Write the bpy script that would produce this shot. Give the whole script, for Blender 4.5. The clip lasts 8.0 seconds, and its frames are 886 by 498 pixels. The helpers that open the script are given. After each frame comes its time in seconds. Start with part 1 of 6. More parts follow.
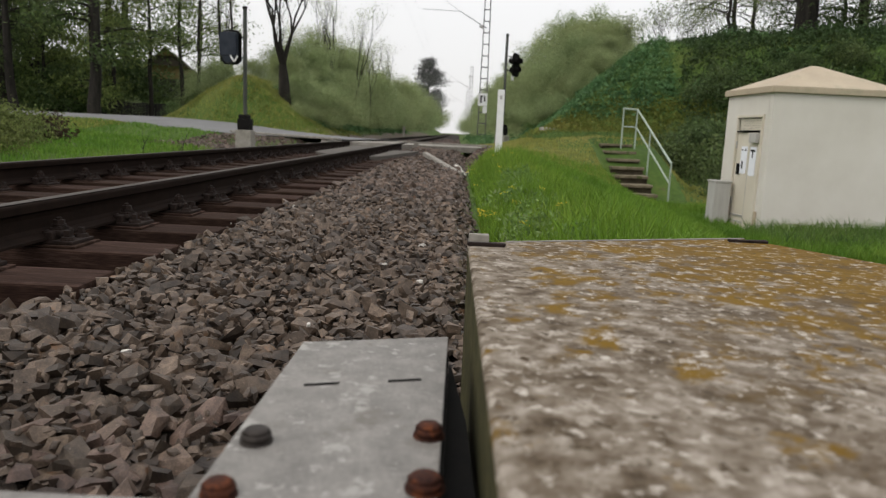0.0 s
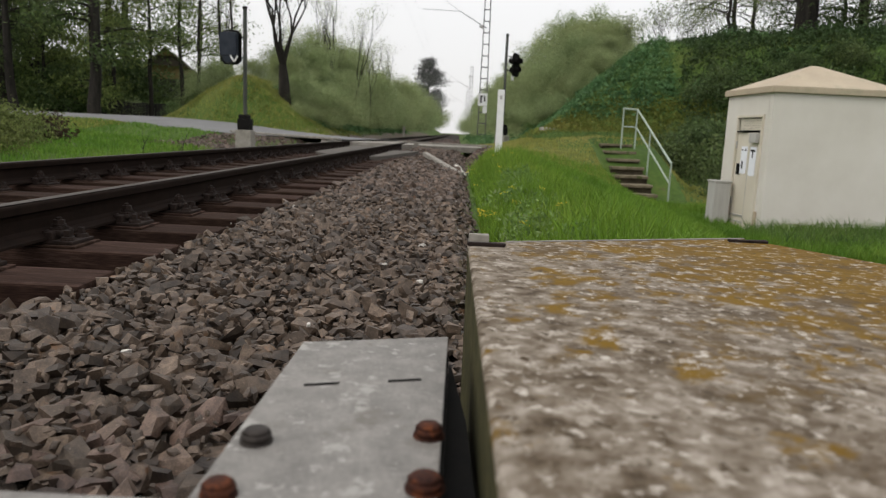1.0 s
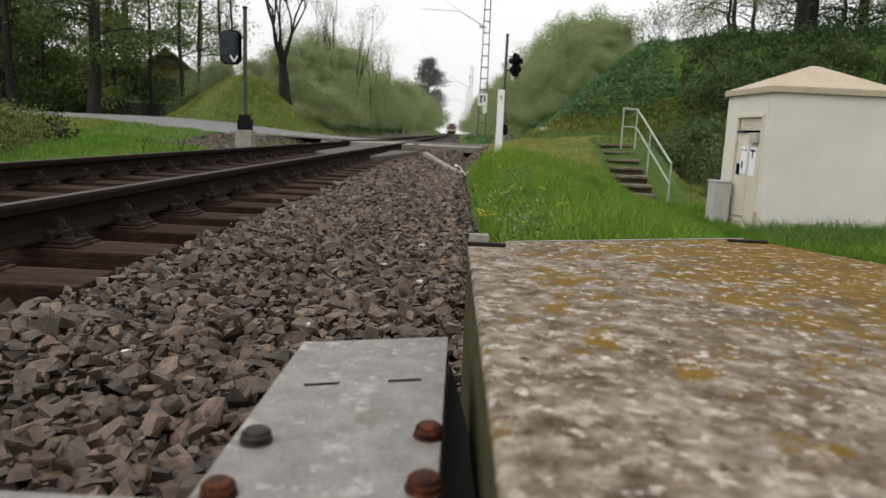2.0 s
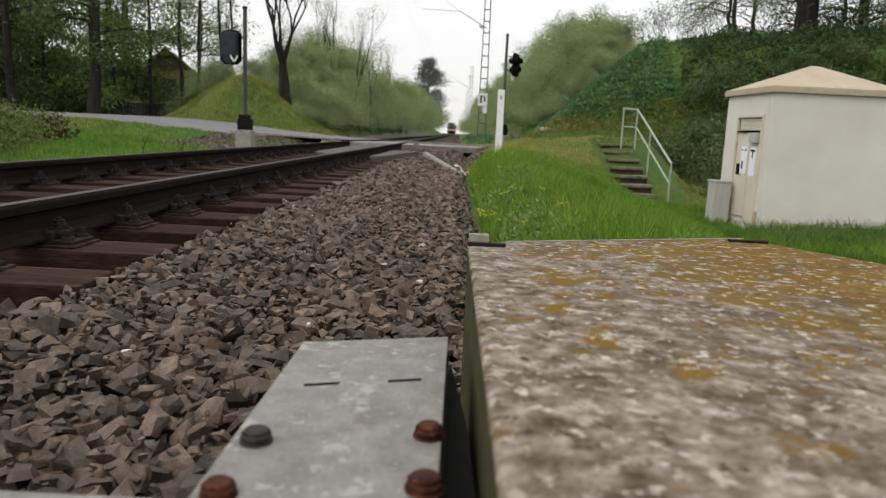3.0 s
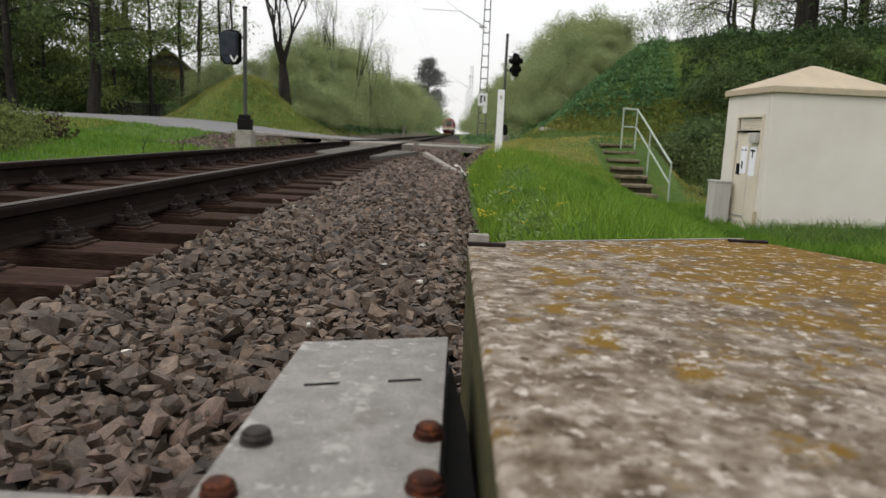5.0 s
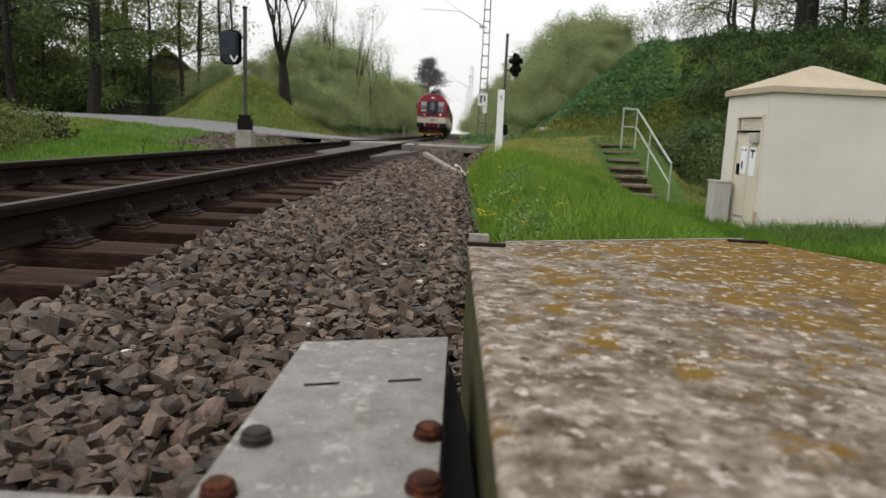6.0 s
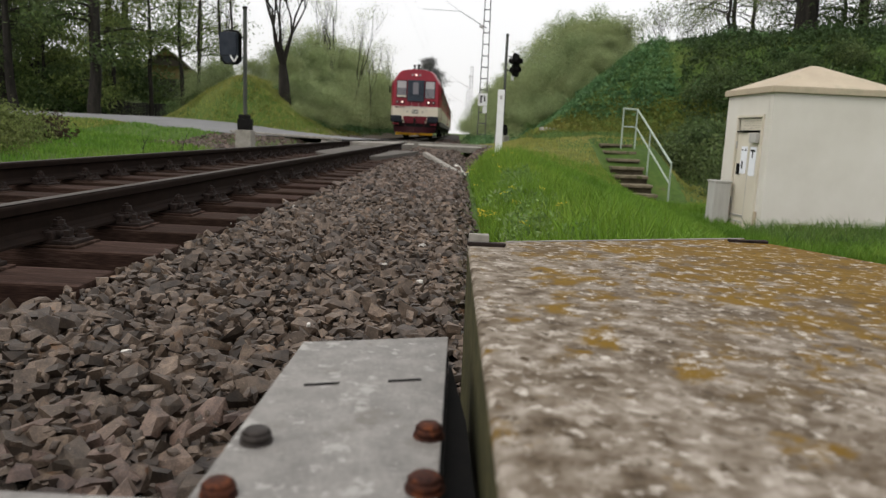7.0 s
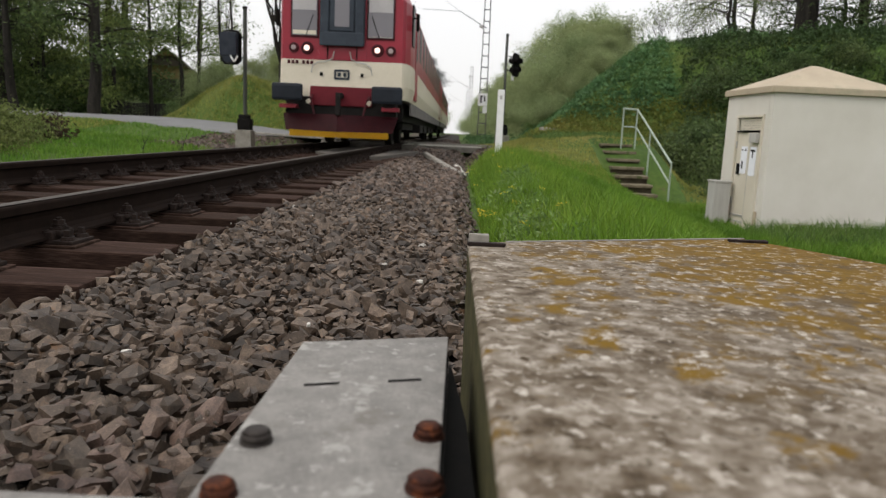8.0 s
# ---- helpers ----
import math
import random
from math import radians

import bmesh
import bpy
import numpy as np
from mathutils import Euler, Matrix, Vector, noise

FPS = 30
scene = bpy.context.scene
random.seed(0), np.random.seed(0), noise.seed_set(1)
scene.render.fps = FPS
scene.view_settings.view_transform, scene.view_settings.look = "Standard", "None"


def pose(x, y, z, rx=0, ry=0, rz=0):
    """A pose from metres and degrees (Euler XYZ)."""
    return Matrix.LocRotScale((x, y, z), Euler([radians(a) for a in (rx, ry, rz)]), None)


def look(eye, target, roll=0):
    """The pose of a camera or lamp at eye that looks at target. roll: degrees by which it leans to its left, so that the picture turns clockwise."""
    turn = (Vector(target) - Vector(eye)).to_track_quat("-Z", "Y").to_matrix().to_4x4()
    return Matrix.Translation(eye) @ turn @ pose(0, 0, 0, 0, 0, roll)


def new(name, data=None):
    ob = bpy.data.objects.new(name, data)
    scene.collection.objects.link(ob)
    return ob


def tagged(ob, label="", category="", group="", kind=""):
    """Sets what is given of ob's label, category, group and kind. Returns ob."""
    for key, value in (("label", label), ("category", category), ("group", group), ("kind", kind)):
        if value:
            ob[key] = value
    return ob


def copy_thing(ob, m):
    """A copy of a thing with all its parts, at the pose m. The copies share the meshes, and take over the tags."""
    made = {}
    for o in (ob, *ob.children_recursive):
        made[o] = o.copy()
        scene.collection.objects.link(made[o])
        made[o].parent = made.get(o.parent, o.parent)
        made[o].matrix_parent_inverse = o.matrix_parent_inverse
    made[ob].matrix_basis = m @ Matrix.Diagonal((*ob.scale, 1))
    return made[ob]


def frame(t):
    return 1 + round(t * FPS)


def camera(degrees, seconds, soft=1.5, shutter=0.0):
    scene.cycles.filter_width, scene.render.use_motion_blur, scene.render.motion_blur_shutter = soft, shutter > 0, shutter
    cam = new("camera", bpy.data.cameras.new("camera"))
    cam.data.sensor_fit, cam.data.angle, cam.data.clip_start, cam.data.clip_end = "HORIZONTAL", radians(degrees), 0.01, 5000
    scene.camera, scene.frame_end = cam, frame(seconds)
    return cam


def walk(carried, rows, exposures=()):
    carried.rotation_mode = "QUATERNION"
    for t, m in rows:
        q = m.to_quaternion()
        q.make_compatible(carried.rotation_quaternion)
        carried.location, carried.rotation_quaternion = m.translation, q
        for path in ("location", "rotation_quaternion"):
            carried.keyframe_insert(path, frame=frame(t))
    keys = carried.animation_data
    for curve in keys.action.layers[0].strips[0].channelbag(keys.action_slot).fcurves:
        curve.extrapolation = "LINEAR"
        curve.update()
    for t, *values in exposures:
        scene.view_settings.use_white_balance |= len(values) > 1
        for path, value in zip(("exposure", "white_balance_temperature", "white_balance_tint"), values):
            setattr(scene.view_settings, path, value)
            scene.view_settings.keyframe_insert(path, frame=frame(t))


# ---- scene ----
# Rail top is z = 0, the track runs along +Y, its centre line at X = TRACK.
EYE = Vector((0.0, 0.0, 0.343))
cam = camera(64, 8.0, soft=1.2)
AIM = EYE + Vector((-0.0148, 0.9868, -0.1613))
walk(cam, [(0.0, look(EYE, AIM, 2.5)), (8.0, look(EYE, AIM, 2.5))],
     exposures=[(0.0, -0.22), (1.1, -0.22), (1.3, -0.16), (3.0, -0.12), (8.0, -0.12)])
cam.data.dof.use_dof = True
cam.data.dof.focus_distance = 2.2
cam.data.dof.aperture_fstop = 5.2

# world: a bright overcast sky
world = bpy.data.worlds.new("overcast_sky")
scene.world = world
world.use_nodes = True
wn = world.node_tree.nodes
wl = world.node_tree.links
sky = wn.new("ShaderNodeTexSky")
sky.sky_type = "NISHITA"
sky.sun_disc = False
sky.sun_elevation = radians(48)
sky.sun_rotation = radians(231)
sky.dust_density = 6.0
sky.air_density = 1.0
sky_gain = wn.new("ShaderNodeVectorMath")
sky_gain.operation = "SCALE"
sky_gain.inputs["Scale"].default_value = 0.1
cloud = wn.new("ShaderNodeMix")
cloud.data_type = "RGBA"
cloud.inputs[0].default_value = 0.82
cloud.inputs[7].default_value = (1.0, 0.99, 0.985, 1)
wl.new(sky.outputs[0], sky_gain.inputs[0])
wl.new(sky_gain.outputs[0], cloud.inputs[6])
# an overcast sky is brighter overhead than at the horizon
way_up = wn.new("ShaderNodeTexCoord")
split = wn.new("ShaderNodeSeparateXYZ")
lift = wn.new("ShaderNodeMapRange")
lift.inputs[1].default_value, lift.inputs[2].default_value = 0.0, 1.0
lift.inputs[3].default_value, lift.inputs[4].default_value = 1.17, 1.85
over = wn.new("ShaderNodeVectorMath")
over.operation = "SCALE"
wl.new(way_up.outputs["Generated"], split.inputs[0])
wl.new(split.outputs[2], lift.inputs[0])
wl.new(cloud.outputs[2], over.inputs[0])
wl.new(lift.outputs[0], over.inputs["Scale"])
wl.new(over.outputs[0], wn["Background"].inputs["Color"])
wn["Background"].inputs["Strength"].default_value = 1.0
sun = new("sun", bpy.data.lights.new("sun", "SUN"))
sun.data.energy = 0.62
sun.data.angle = radians(25)
sun.data.color = (1.0, 0.96, 0.9)
sun.matrix_world = look((-42, -34, 52), (0, 0, 0))

TRACK = -2.47
RNG = np.random.default_rng(7)


# ---- materials ----
def mat(name, stops, rough=0.8, metal=0.0, scale=8.0, fine=90.0, bump=0.3, dist=0.004, detail=6.0, fine_mix=0.35, spots=None, coord="Object", stretch=(1, 1, 1), per=0.0, translucent=0.0, spec=0.2, soft=0.06):
    """stops: colours over a noise; fine: second scale; spots: (scale, threshold, colour) patches; per: random brightness per object or island."""
    m = bpy.data.materials.new(name)
    m.use_nodes = True
    n, l = m.node_tree.nodes, m.node_tree.links
    b = n["Principled BSDF"]
    b.inputs["Metallic"].default_value = metal
    b.inputs["Specular IOR Level"].default_value = spec
    tc = n.new("ShaderNodeTexCoord")
    mp = n.new("ShaderNodeMapping")
    mp.inputs["Scale"].default_value = stretch
    if coord == "World":
        geo = n.new("ShaderNodeNewGeometry")
        l.new(geo.outputs["Position"], mp.inputs[0])
    else:
        l.new(tc.outputs[coord], mp.inputs[0])
    big = n.new("ShaderNodeTexNoise")
    big.inputs["Scale"].default_value = scale
    big.inputs["Detail"].default_value = detail
    big.inputs["Roughness"].default_value = 0.6
    l.new(mp.outputs[0], big.inputs["Vector"])
    small = n.new("ShaderNodeTexNoise")
    small.inputs["Scale"].default_value = fine
    small.inputs["Detail"].default_value = 4.0
    l.new(mp.outputs[0], small.inputs["Vector"])
    mixf = n.new("ShaderNodeMix")
    mixf.inputs[0].default_value = fine_mix
    l.new(big.outputs[0], mixf.inputs[2])
    l.new(small.outputs[0], mixf.inputs[3])
    ramp = n.new("ShaderNodeValToRGB")
    e = ramp.color_ramp.elements
    lo, hi = 0.34, 0.66
    k = len(stops)
    for i, c in enumerate(stops):
        p = lo + (hi - lo) * i / max(1, k - 1)
        el = e[i] if i < 2 else e.new(p)
        el.position = p
        el.color = (*c, 1)
    l.new(mixf.outputs[0], ramp.inputs[0])
    colour = ramp.outputs[0]
    for sp_scale, thr, sp_col, *drift in spots or ():
        sn = n.new("ShaderNodeTexNoise")
        sn.inputs["Scale"].default_value = sp_scale
        sn.inputs["Detail"].default_value = 5.0
        sn.inputs["Roughness"].default_value = 0.62
        l.new(mp.outputs[0], sn.inputs["Vector"])
        sr = n.new("ShaderNodeMapRange")
        sr.inputs[1].default_value = thr
        sr.inputs[2].default_value = thr + soft
        if drift:
            dot = n.new("ShaderNodeVectorMath")
            dot.operation = "DOT_PRODUCT"
            dot.inputs[1].default_value = drift[0]
            l.new(mp.outputs[0], dot.inputs[0])
            plus = n.new("ShaderNodeMath")
            plus.operation = "ADD"
            l.new(sn.outputs[0], plus.inputs[0])
            l.new(dot.outputs["Value"], plus.inputs[1])
            l.new(plus.outputs[0], sr.inputs[0])
        else:
            l.new(sn.outputs[0], sr.inputs[0])
        mx = n.new("ShaderNodeMix")
        mx.data_type = "RGBA"
        l.new(sr.outputs[0], mx.inputs[0])
        l.new(colour, mx.inputs[6])
        mx.inputs[7].default_value = (*sp_col, 1)
        colour = mx.outputs[2]
    if per:
        geo2 = n.new("ShaderNodeNewGeometry")
        info = n.new("ShaderNodeObjectInfo")
        add = n.new("ShaderNodeMath")
        add.operation = "ADD"
        l.new(geo2.outputs["Random Per Island"], add.inputs[0])
        l.new(info.outputs["Random"], add.inputs[1])
        fr = n.new("ShaderNodeMath")
        fr.operation = "FRACT"
        l.new(add.outputs[0], fr.inputs[0])
        mr = n.new("ShaderNodeMapRange")
        mr.inputs[3].default_value = 1 - per
        mr.inputs[4].default_value = 1 + per
        l.new(fr.outputs[0], mr.inputs[0])
        hv = n.new("ShaderNodeHueSaturation")
        l.new(mr.outputs[0], hv.inputs["Value"])
        hm = n.new("ShaderNodeMapRange")
        hm.inputs[3].default_value = 0.5 - 0.025 * per
        hm.inputs[4].default_value = 0.5 + 0.025 * per
        l.new(info.outputs["Random"], hm.inputs[0])
        l.new(hm.outputs[0], hv.inputs["Hue"])
        l.new(colour, hv.inputs["Color"])
        colour = hv.outputs[0]
    l.new(colour, b.inputs["Base Color"])
    rr = n.new("ShaderNodeMapRange")
    rr.inputs[3].default_value = max(0.02, rough - 0.12)
    rr.inputs[4].default_value = min(1.0, rough + 0.12)
    l.new(mixf.outputs[0], rr.inputs[0])
    l.new(rr.outputs[0], b.inputs["Roughness"])
    if bump:
        bp = n.new("ShaderNodeBump")
        bp.inputs["Strength"].default_value = bump
        bp.inputs["Distance"].default_value = dist
        l.new(mixf.outputs[0], bp.inputs["Height"])
        l.new(bp.outputs[0], b.inputs["Normal"])
    if translucent:
        tr = n.new("ShaderNodeBsdfTranslucent")
        l.new(colour, tr.inputs[0])
        ms = n.new("ShaderNodeMixShader")
        ms.inputs[0].default_value = translucent
        l.new(b.outputs[0], ms.inputs[1])
        l.new(tr.outputs[0], ms.inputs[2])
        l.new(ms.outputs[0], n["Material Output"].inputs[0])
    return m


def glow(name, col, strength):
    m = bpy.data.materials.new(name)
    m.use_nodes = True
    b = m.node_tree.nodes["Principled BSDF"]
    b.inputs["Base Color"].default_value = (*col, 1)
    b.inputs["Emission Color"].default_value = (*col, 1)
    b.inputs["Emission Strength"].default_value = strength
    return m


def glass(name, col, rough=0.05, spec=0.35):
    m = bpy.data.materials.new(name)
    m.use_nodes = True
    b = m.node_tree.nodes["Principled BSDF"]
    b.inputs["Base Color"].default_value = (*col, 1)
    b.inputs["Roughness"].default_value = rough
    b.inputs["Specular IOR Level"].default_value = spec
    return m


M_STONE = mat("ballast_stone", [(0.031, 0.020, 0.0145), (0.073, 0.049, 0.036), (0.145, 0.101, 0.076)], 0.62, scale=34, fine=300, fine_mix=0.35, bump=0.9, dist=0.003, per=0.62, coord="World", spec=0.42, spots=[(75, 0.66, (0.20, 0.165, 0.135)), (11, 0.62, (0.105, 0.054, 0.030))])
M_PALESTONE = mat("pale_quartz_stone", [(0.30, 0.28, 0.25), (0.52, 0.50, 0.46)], 0.6, scale=40, fine=200, bump=0.5, dist=0.002, per=0.3, coord="World", spec=0.4)
# bed coloured far darker than the stones, painting the shade in their gaps
M_BED_SHADED = mat("ballast_bed", [(0.012, 0.009, 0.007), (0.04, 0.032, 0.027)], 0.95, scale=14, fine=60, bump=1.0, dist=0.03, coord="World")
M_RAIL = mat("rail_steel", [(0.008, 0.005, 0.004), (0.019, 0.012, 0.009)], 0.85, 0.0, spec=0.06, scale=12, fine=160, bump=0.3, dist=0.001)
M_RAILTOP = mat("rail_running_band", [(0.05, 0.042, 0.036), (0.085, 0.074, 0.065)], 0.75, 0.05, scale=6, fine=200, bump=0.05, stretch=(6, 0.3, 1))
M_SLEEPER = mat("tarred_oak", [(0.014, 0.008, 0.006), (0.032, 0.019, 0.014), (0.072, 0.046, 0.036)], 0.88, spec=0.06, scale=5, fine=40, bump=0.7, dist=0.006, stretch=(0.5, 5, 5), per=0.2)
M_IRON = mat("rusty_iron", [(0.009, 0.006, 0.005), (0.027, 0.016, 0.012)], 0.75, 0.0, spec=0.2, scale=30, fine=180, bump=0.5, dist=0.002)
M_RUST = mat("red_rust", [(0.016, 0.006, 0.004), (0.045, 0.015, 0.009), (0.13, 0.040, 0.014)], 0.8, 0.1, scale=55, fine=240, bump=0.6, dist=0.001)
M_BOLT = mat("dull_bolt", [(0.022, 0.018, 0.016), (0.055, 0.047, 0.042)], 0.6, 0.3, scale=40, fine=240, bump=0.4, dist=0.001)
M_ZINC = mat("galvanised_steel", [(0.155, 0.147, 0.136), (0.215, 0.204, 0.189), (0.275, 0.26, 0.241)], 0.66, 0.25, scale=26, fine=210, bump=0.12, dist=0.001, spots=[(22, 0.585, (0.33, 0.318, 0.295)), (60, 0.63, (0.35, 0.335, 0.315)), (9, 0.60, (0.165, 0.152, 0.135))], coord="World")
M_DARK = mat("black_steel", [(0.006, 0.006, 0.006), (0.014, 0.013, 0.012)], 0.8, 0.0, scale=18, fine=120, spec=0.08)
M_CONC = mat("old_concrete", [(0.17, 0.155, 0.135), (0.25, 0.235, 0.205), (0.32, 0.30, 0.27)], 0.9, scale=5, fine=60, bump=0.4, dist=0.004, coord="World")
M_ASPHALT = mat("road_asphalt", [(0.135, 0.135, 0.138), (0.20, 0.20, 0.20)], 0.9, scale=1.2, fine=40, bump=0.4, dist=0.004, coord="World")
M_GROUND = mat("meadow_soil", [(0.035, 0.065, 0.014), (0.06, 0.105, 0.02), (0.10, 0.125, 0.03)], 0.95, scale=0.35, fine=7, bump=0.8, dist=0.06, coord="World", spots=[(0.22, 0.60, (0.13, 0.13, 0.035)), (0.9, 0.68, (0.09, 0.075, 0.04))])
M_GRASS = mat("grass_blade", [(0.055, 0.135, 0.014), (0.10, 0.205, 0.024), (0.18, 0.265, 0.045)], 0.6, scale=0.9, fine=8, bump=0, coord="World", per=0.3, translucent=0.35)
M_VERGE = mat("verge_grass_blade", [(0.070, 0.15, 0.014), (0.13, 0.232, 0.025), (0.22, 0.30, 0.05)], 0.6, scale=0.6, fine=6, bump=0, coord="World", per=0.3, translucent=0.35)
M_DRYGRASS = mat("dry_grass_blade", [(0.17, 0.195, 0.045), (0.28, 0.275, 0.075), (0.36, 0.32, 0.12)], 0.7, scale=0.8, fine=8, bump=0, coord="World", per=0.3, translucent=0.3)
M_BANKGRASS = mat("bank_grass_blade", [(0.055, 0.11, 0.036), (0.11, 0.175, 0.048), (0.20, 0.22, 0.055)], 0.65, scale=0.18, fine=3, bump=0, coord="World", per=0.35, translucent=0.3)
M_HERB = mat("blue_green_herb", [(0.060, 0.13, 0.052), (0.092, 0.178, 0.068), (0.145, 0.23, 0.085)], 0.6, scale=0.25, fine=3, bump=0, coord="World", per=0.2, translucent=0.3)
M_OCHREHERB = mat("ochre_herb", [(0.10, 0.13, 0.025), (0.155, 0.175, 0.035), (0.20, 0.175, 0.05)], 0.7, scale=0.3, fine=3, bump=0, coord="World", per=0.2, translucent=0.3)
# herb green darkened so that the colour carries the slope's shade
M_DARKHERB = mat("shade_darkened_herb", [(0.026, 0.05, 0.016), (0.042, 0.076, 0.024), (0.068, 0.092, 0.034)], 0.65, scale=0.25, fine=3, bump=0, coord="World", per=0.22, translucent=0.2)
M_YELLOW = mat("yellow_petal", [(0.55, 0.45, 0.03), (0.72, 0.6, 0.05)], 0.6, bump=0, per=0.2)
M_BARK = mat("dark_bark", [(0.010, 0.009, 0.0075), (0.024, 0.021, 0.018), (0.042, 0.037, 0.031)], 0.95, scale=3, fine=30, bump=0.9, dist=0.03, stretch=(2, 2, 0.4))
# spring green made paler, the missing air haze mixed into the leaf colour
M_LEAF = mat("hazed_spring_leaf", [(0.19, 0.235, 0.11), (0.275, 0.33, 0.155), (0.37, 0.425, 0.21)], 0.6, scale=0.5, fine=4, bump=0, per=0.4, translucent=0.55)
M_LEAFMIX = mat("budding_leaf", [(0.235, 0.26, 0.13), (0.30, 0.35, 0.165), (0.39, 0.45, 0.22)], 0.6, scale=0.4, fine=4, bump=0, per=0.4, translucent=0.5)
M_LEAF2 = mat("half_shade_leaf", [(0.095, 0.13, 0.038), (0.155, 0.20, 0.058), (0.23, 0.27, 0.09)], 0.6, scale=0.5, fine=4, bump=0, per=0.4, translucent=0.4)
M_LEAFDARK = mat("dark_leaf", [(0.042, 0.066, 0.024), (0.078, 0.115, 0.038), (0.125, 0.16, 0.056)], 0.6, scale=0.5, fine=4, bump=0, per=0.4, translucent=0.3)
# needle colour greyed and lifted, with the distance haze painted in
M_LEAFHAZE = mat("hazed_needle_leaf", [(0.14, 0.142, 0.145), (0.22, 0.222, 0.215)], 0.7, scale=0.5, fine=4, bump=0, per=0.3, translucent=0.2)
M_LEAFRED = mat("dark_brown_leaf", [(0.03, 0.018, 0.012), (0.06, 0.036, 0.025)], 0.8, scale=3, fine=20, bump=0, per=0.3, translucent=0.2)
M_LEAFBROWN = mat("dry_twig_leaf", [(0.07, 0.085, 0.03), (0.115, 0.14, 0.042), (0.16, 0.19, 0.055)], 0.8, scale=0.6, fine=5, bump=0, per=0.35, translucent=0.25)
M_PLASTER = mat("cream_render", [(0.55, 0.52, 0.47), (0.60, 0.572, 0.52), (0.64, 0.612, 0.565)], 0.85, scale=0.9, fine=60, bump=0.15, dist=0.003, fine_mix=0.15)
M_ROOF = mat("hut_roof_sheet", [(0.37, 0.308, 0.225), (0.46, 0.388, 0.288)], 0.7, scale=2.0, fine=50, bump=0.15, dist=0.002, spots=[(2.2, 0.56, (0.34, 0.31, 0.22))], soft=0.15)
M_DOORP = mat("hut_door_paint", [(0.55, 0.50, 0.41), (0.62, 0.575, 0.49)], 0.55, scale=2.0, fine=60, bump=0.1, spots=[(9, 0.72, (0.35, 0.26, 0.17))])
M_WHITE = mat("white_paint", [(0.68, 0.68, 0.68), (0.8, 0.8, 0.8)], 0.5, scale=6, fine=70, bump=0.1)
M_PAPER = mat("paper_notice", [(0.72, 0.74, 0.80), (0.80, 0.81, 0.86)], 0.8, scale=6, fine=60, bump=0)
M_INK = mat("black_ink", [(0.015, 0.015, 0.017), (0.03, 0.03, 0.032)], 0.7, bump=0)
M_GREYP = mat("grey_cabinet", [(0.36, 0.35, 0.33), (0.47, 0.46, 0.44)], 0.7, scale=4, fine=60, bump=0.15, stretch=(3, 3, 0.5))
M_RAILING = mat("pale_green_tube_paint", [(0.28, 0.34, 0.285), (0.38, 0.43, 0.375)], 0.6, 0.1, scale=12, fine=90, bump=0.1)
M_STEP = mat("mossy_step", [(0.03, 0.028, 0.015), (0.06, 0.05, 0.032), (0.10, 0.082, 0.055)], 0.95, scale=4, fine=40, bump=0.6, dist=0.01, coord="World")
M_TREAD = mat("worn_tread", [(0.09, 0.075, 0.048), (0.16, 0.135, 0.092), (0.23, 0.195, 0.145)], 0.95, scale=5, fine=50, bump=0.6, dist=0.008, coord="World", spots=[(4, 0.6, (0.07, 0.085, 0.03))])
M_LICHEN = mat("lichen_concrete", [(0.048, 0.033, 0.018), (0.095, 0.071, 0.047), (0.15, 0.121, 0.090), (0.225, 0.192, 0.154), (0.33, 0.29, 0.245)], 0.92, scale=26, fine=70, fine_mix=0.25, bump=0.7, dist=0.004, coord="World",
               spots=[(7, 0.69, (0.088, 0.057, 0.023), (0.24, 0.07, 0)), (20, 0.575, (0.34, 0.30, 0.25), (-0.05, 0.0, 0)), (8.5, 0.675, (0.145, 0.083, 0.007), (0.22, 0.07, 0)), (16, 0.67, (0.125, 0.070, 0.006), (0.18, 0.06, 0)),
                      (33, 0.58, (0.37, 0.33, 0.28)), (40, 0.575, (0.055, 0.038, 0.020)), (48, 0.59, (0.44, 0.40, 0.345))], soft=0.085)
M_POLE = mat("weathered_pole_paint", [(0.030, 0.034, 0.028), (0.062, 0.066, 0.058), (0.10, 0.10, 0.095)], 0.7, scale=3, fine=50, bump=0.1, stretch=(2, 2, 0.5))
M_DUST = mat("dusty_gauge_slab", [(0.07, 0.063, 0.055), (0.12, 0.108, 0.095)], 0.9, scale=3, fine=50, bump=0.5, dist=0.006, coord="World")
M_WEED = mat("weed_leaf", [(0.08, 0.15, 0.035), (0.15, 0.24, 0.07), (0.26, 0.34, 0.15)], 0.6, scale=6, fine=30, bump=0, per=0.3, translucent=0.3)
M_BOX = mat("signal_blue_black", [(0.012, 0.016, 0.026), (0.03, 0.036, 0.05)], 0.45, scale=6, fine=60, bump=0.05)
M_OLDWOOD = mat("dark_fence_wood", [(0.022, 0.021, 0.02), (0.05, 0.047, 0.044)], 0.9, scale=3, fine=30, bump=0.3, stretch=(3, 3, 0.4))
M_THATCH = mat("old_brown_tile", [(0.05, 0.042, 0.03), (0.09, 0.076, 0.055)], 0.9, scale=3, fine=25, bump=0.4)
M_OCHRE = mat("ochre_boards", [(0.20, 0.14, 0.06), (0.30, 0.22, 0.10)], 0.8, scale=3, fine=30, bump=0.2, stretch=(4, 4, 0.5))
M_MAST = mat("weathered_mast_steel", [(0.10, 0.10, 0.10), (0.17, 0.168, 0.165)], 0.75, 0.1, scale=6, fine=60, bump=0.1)
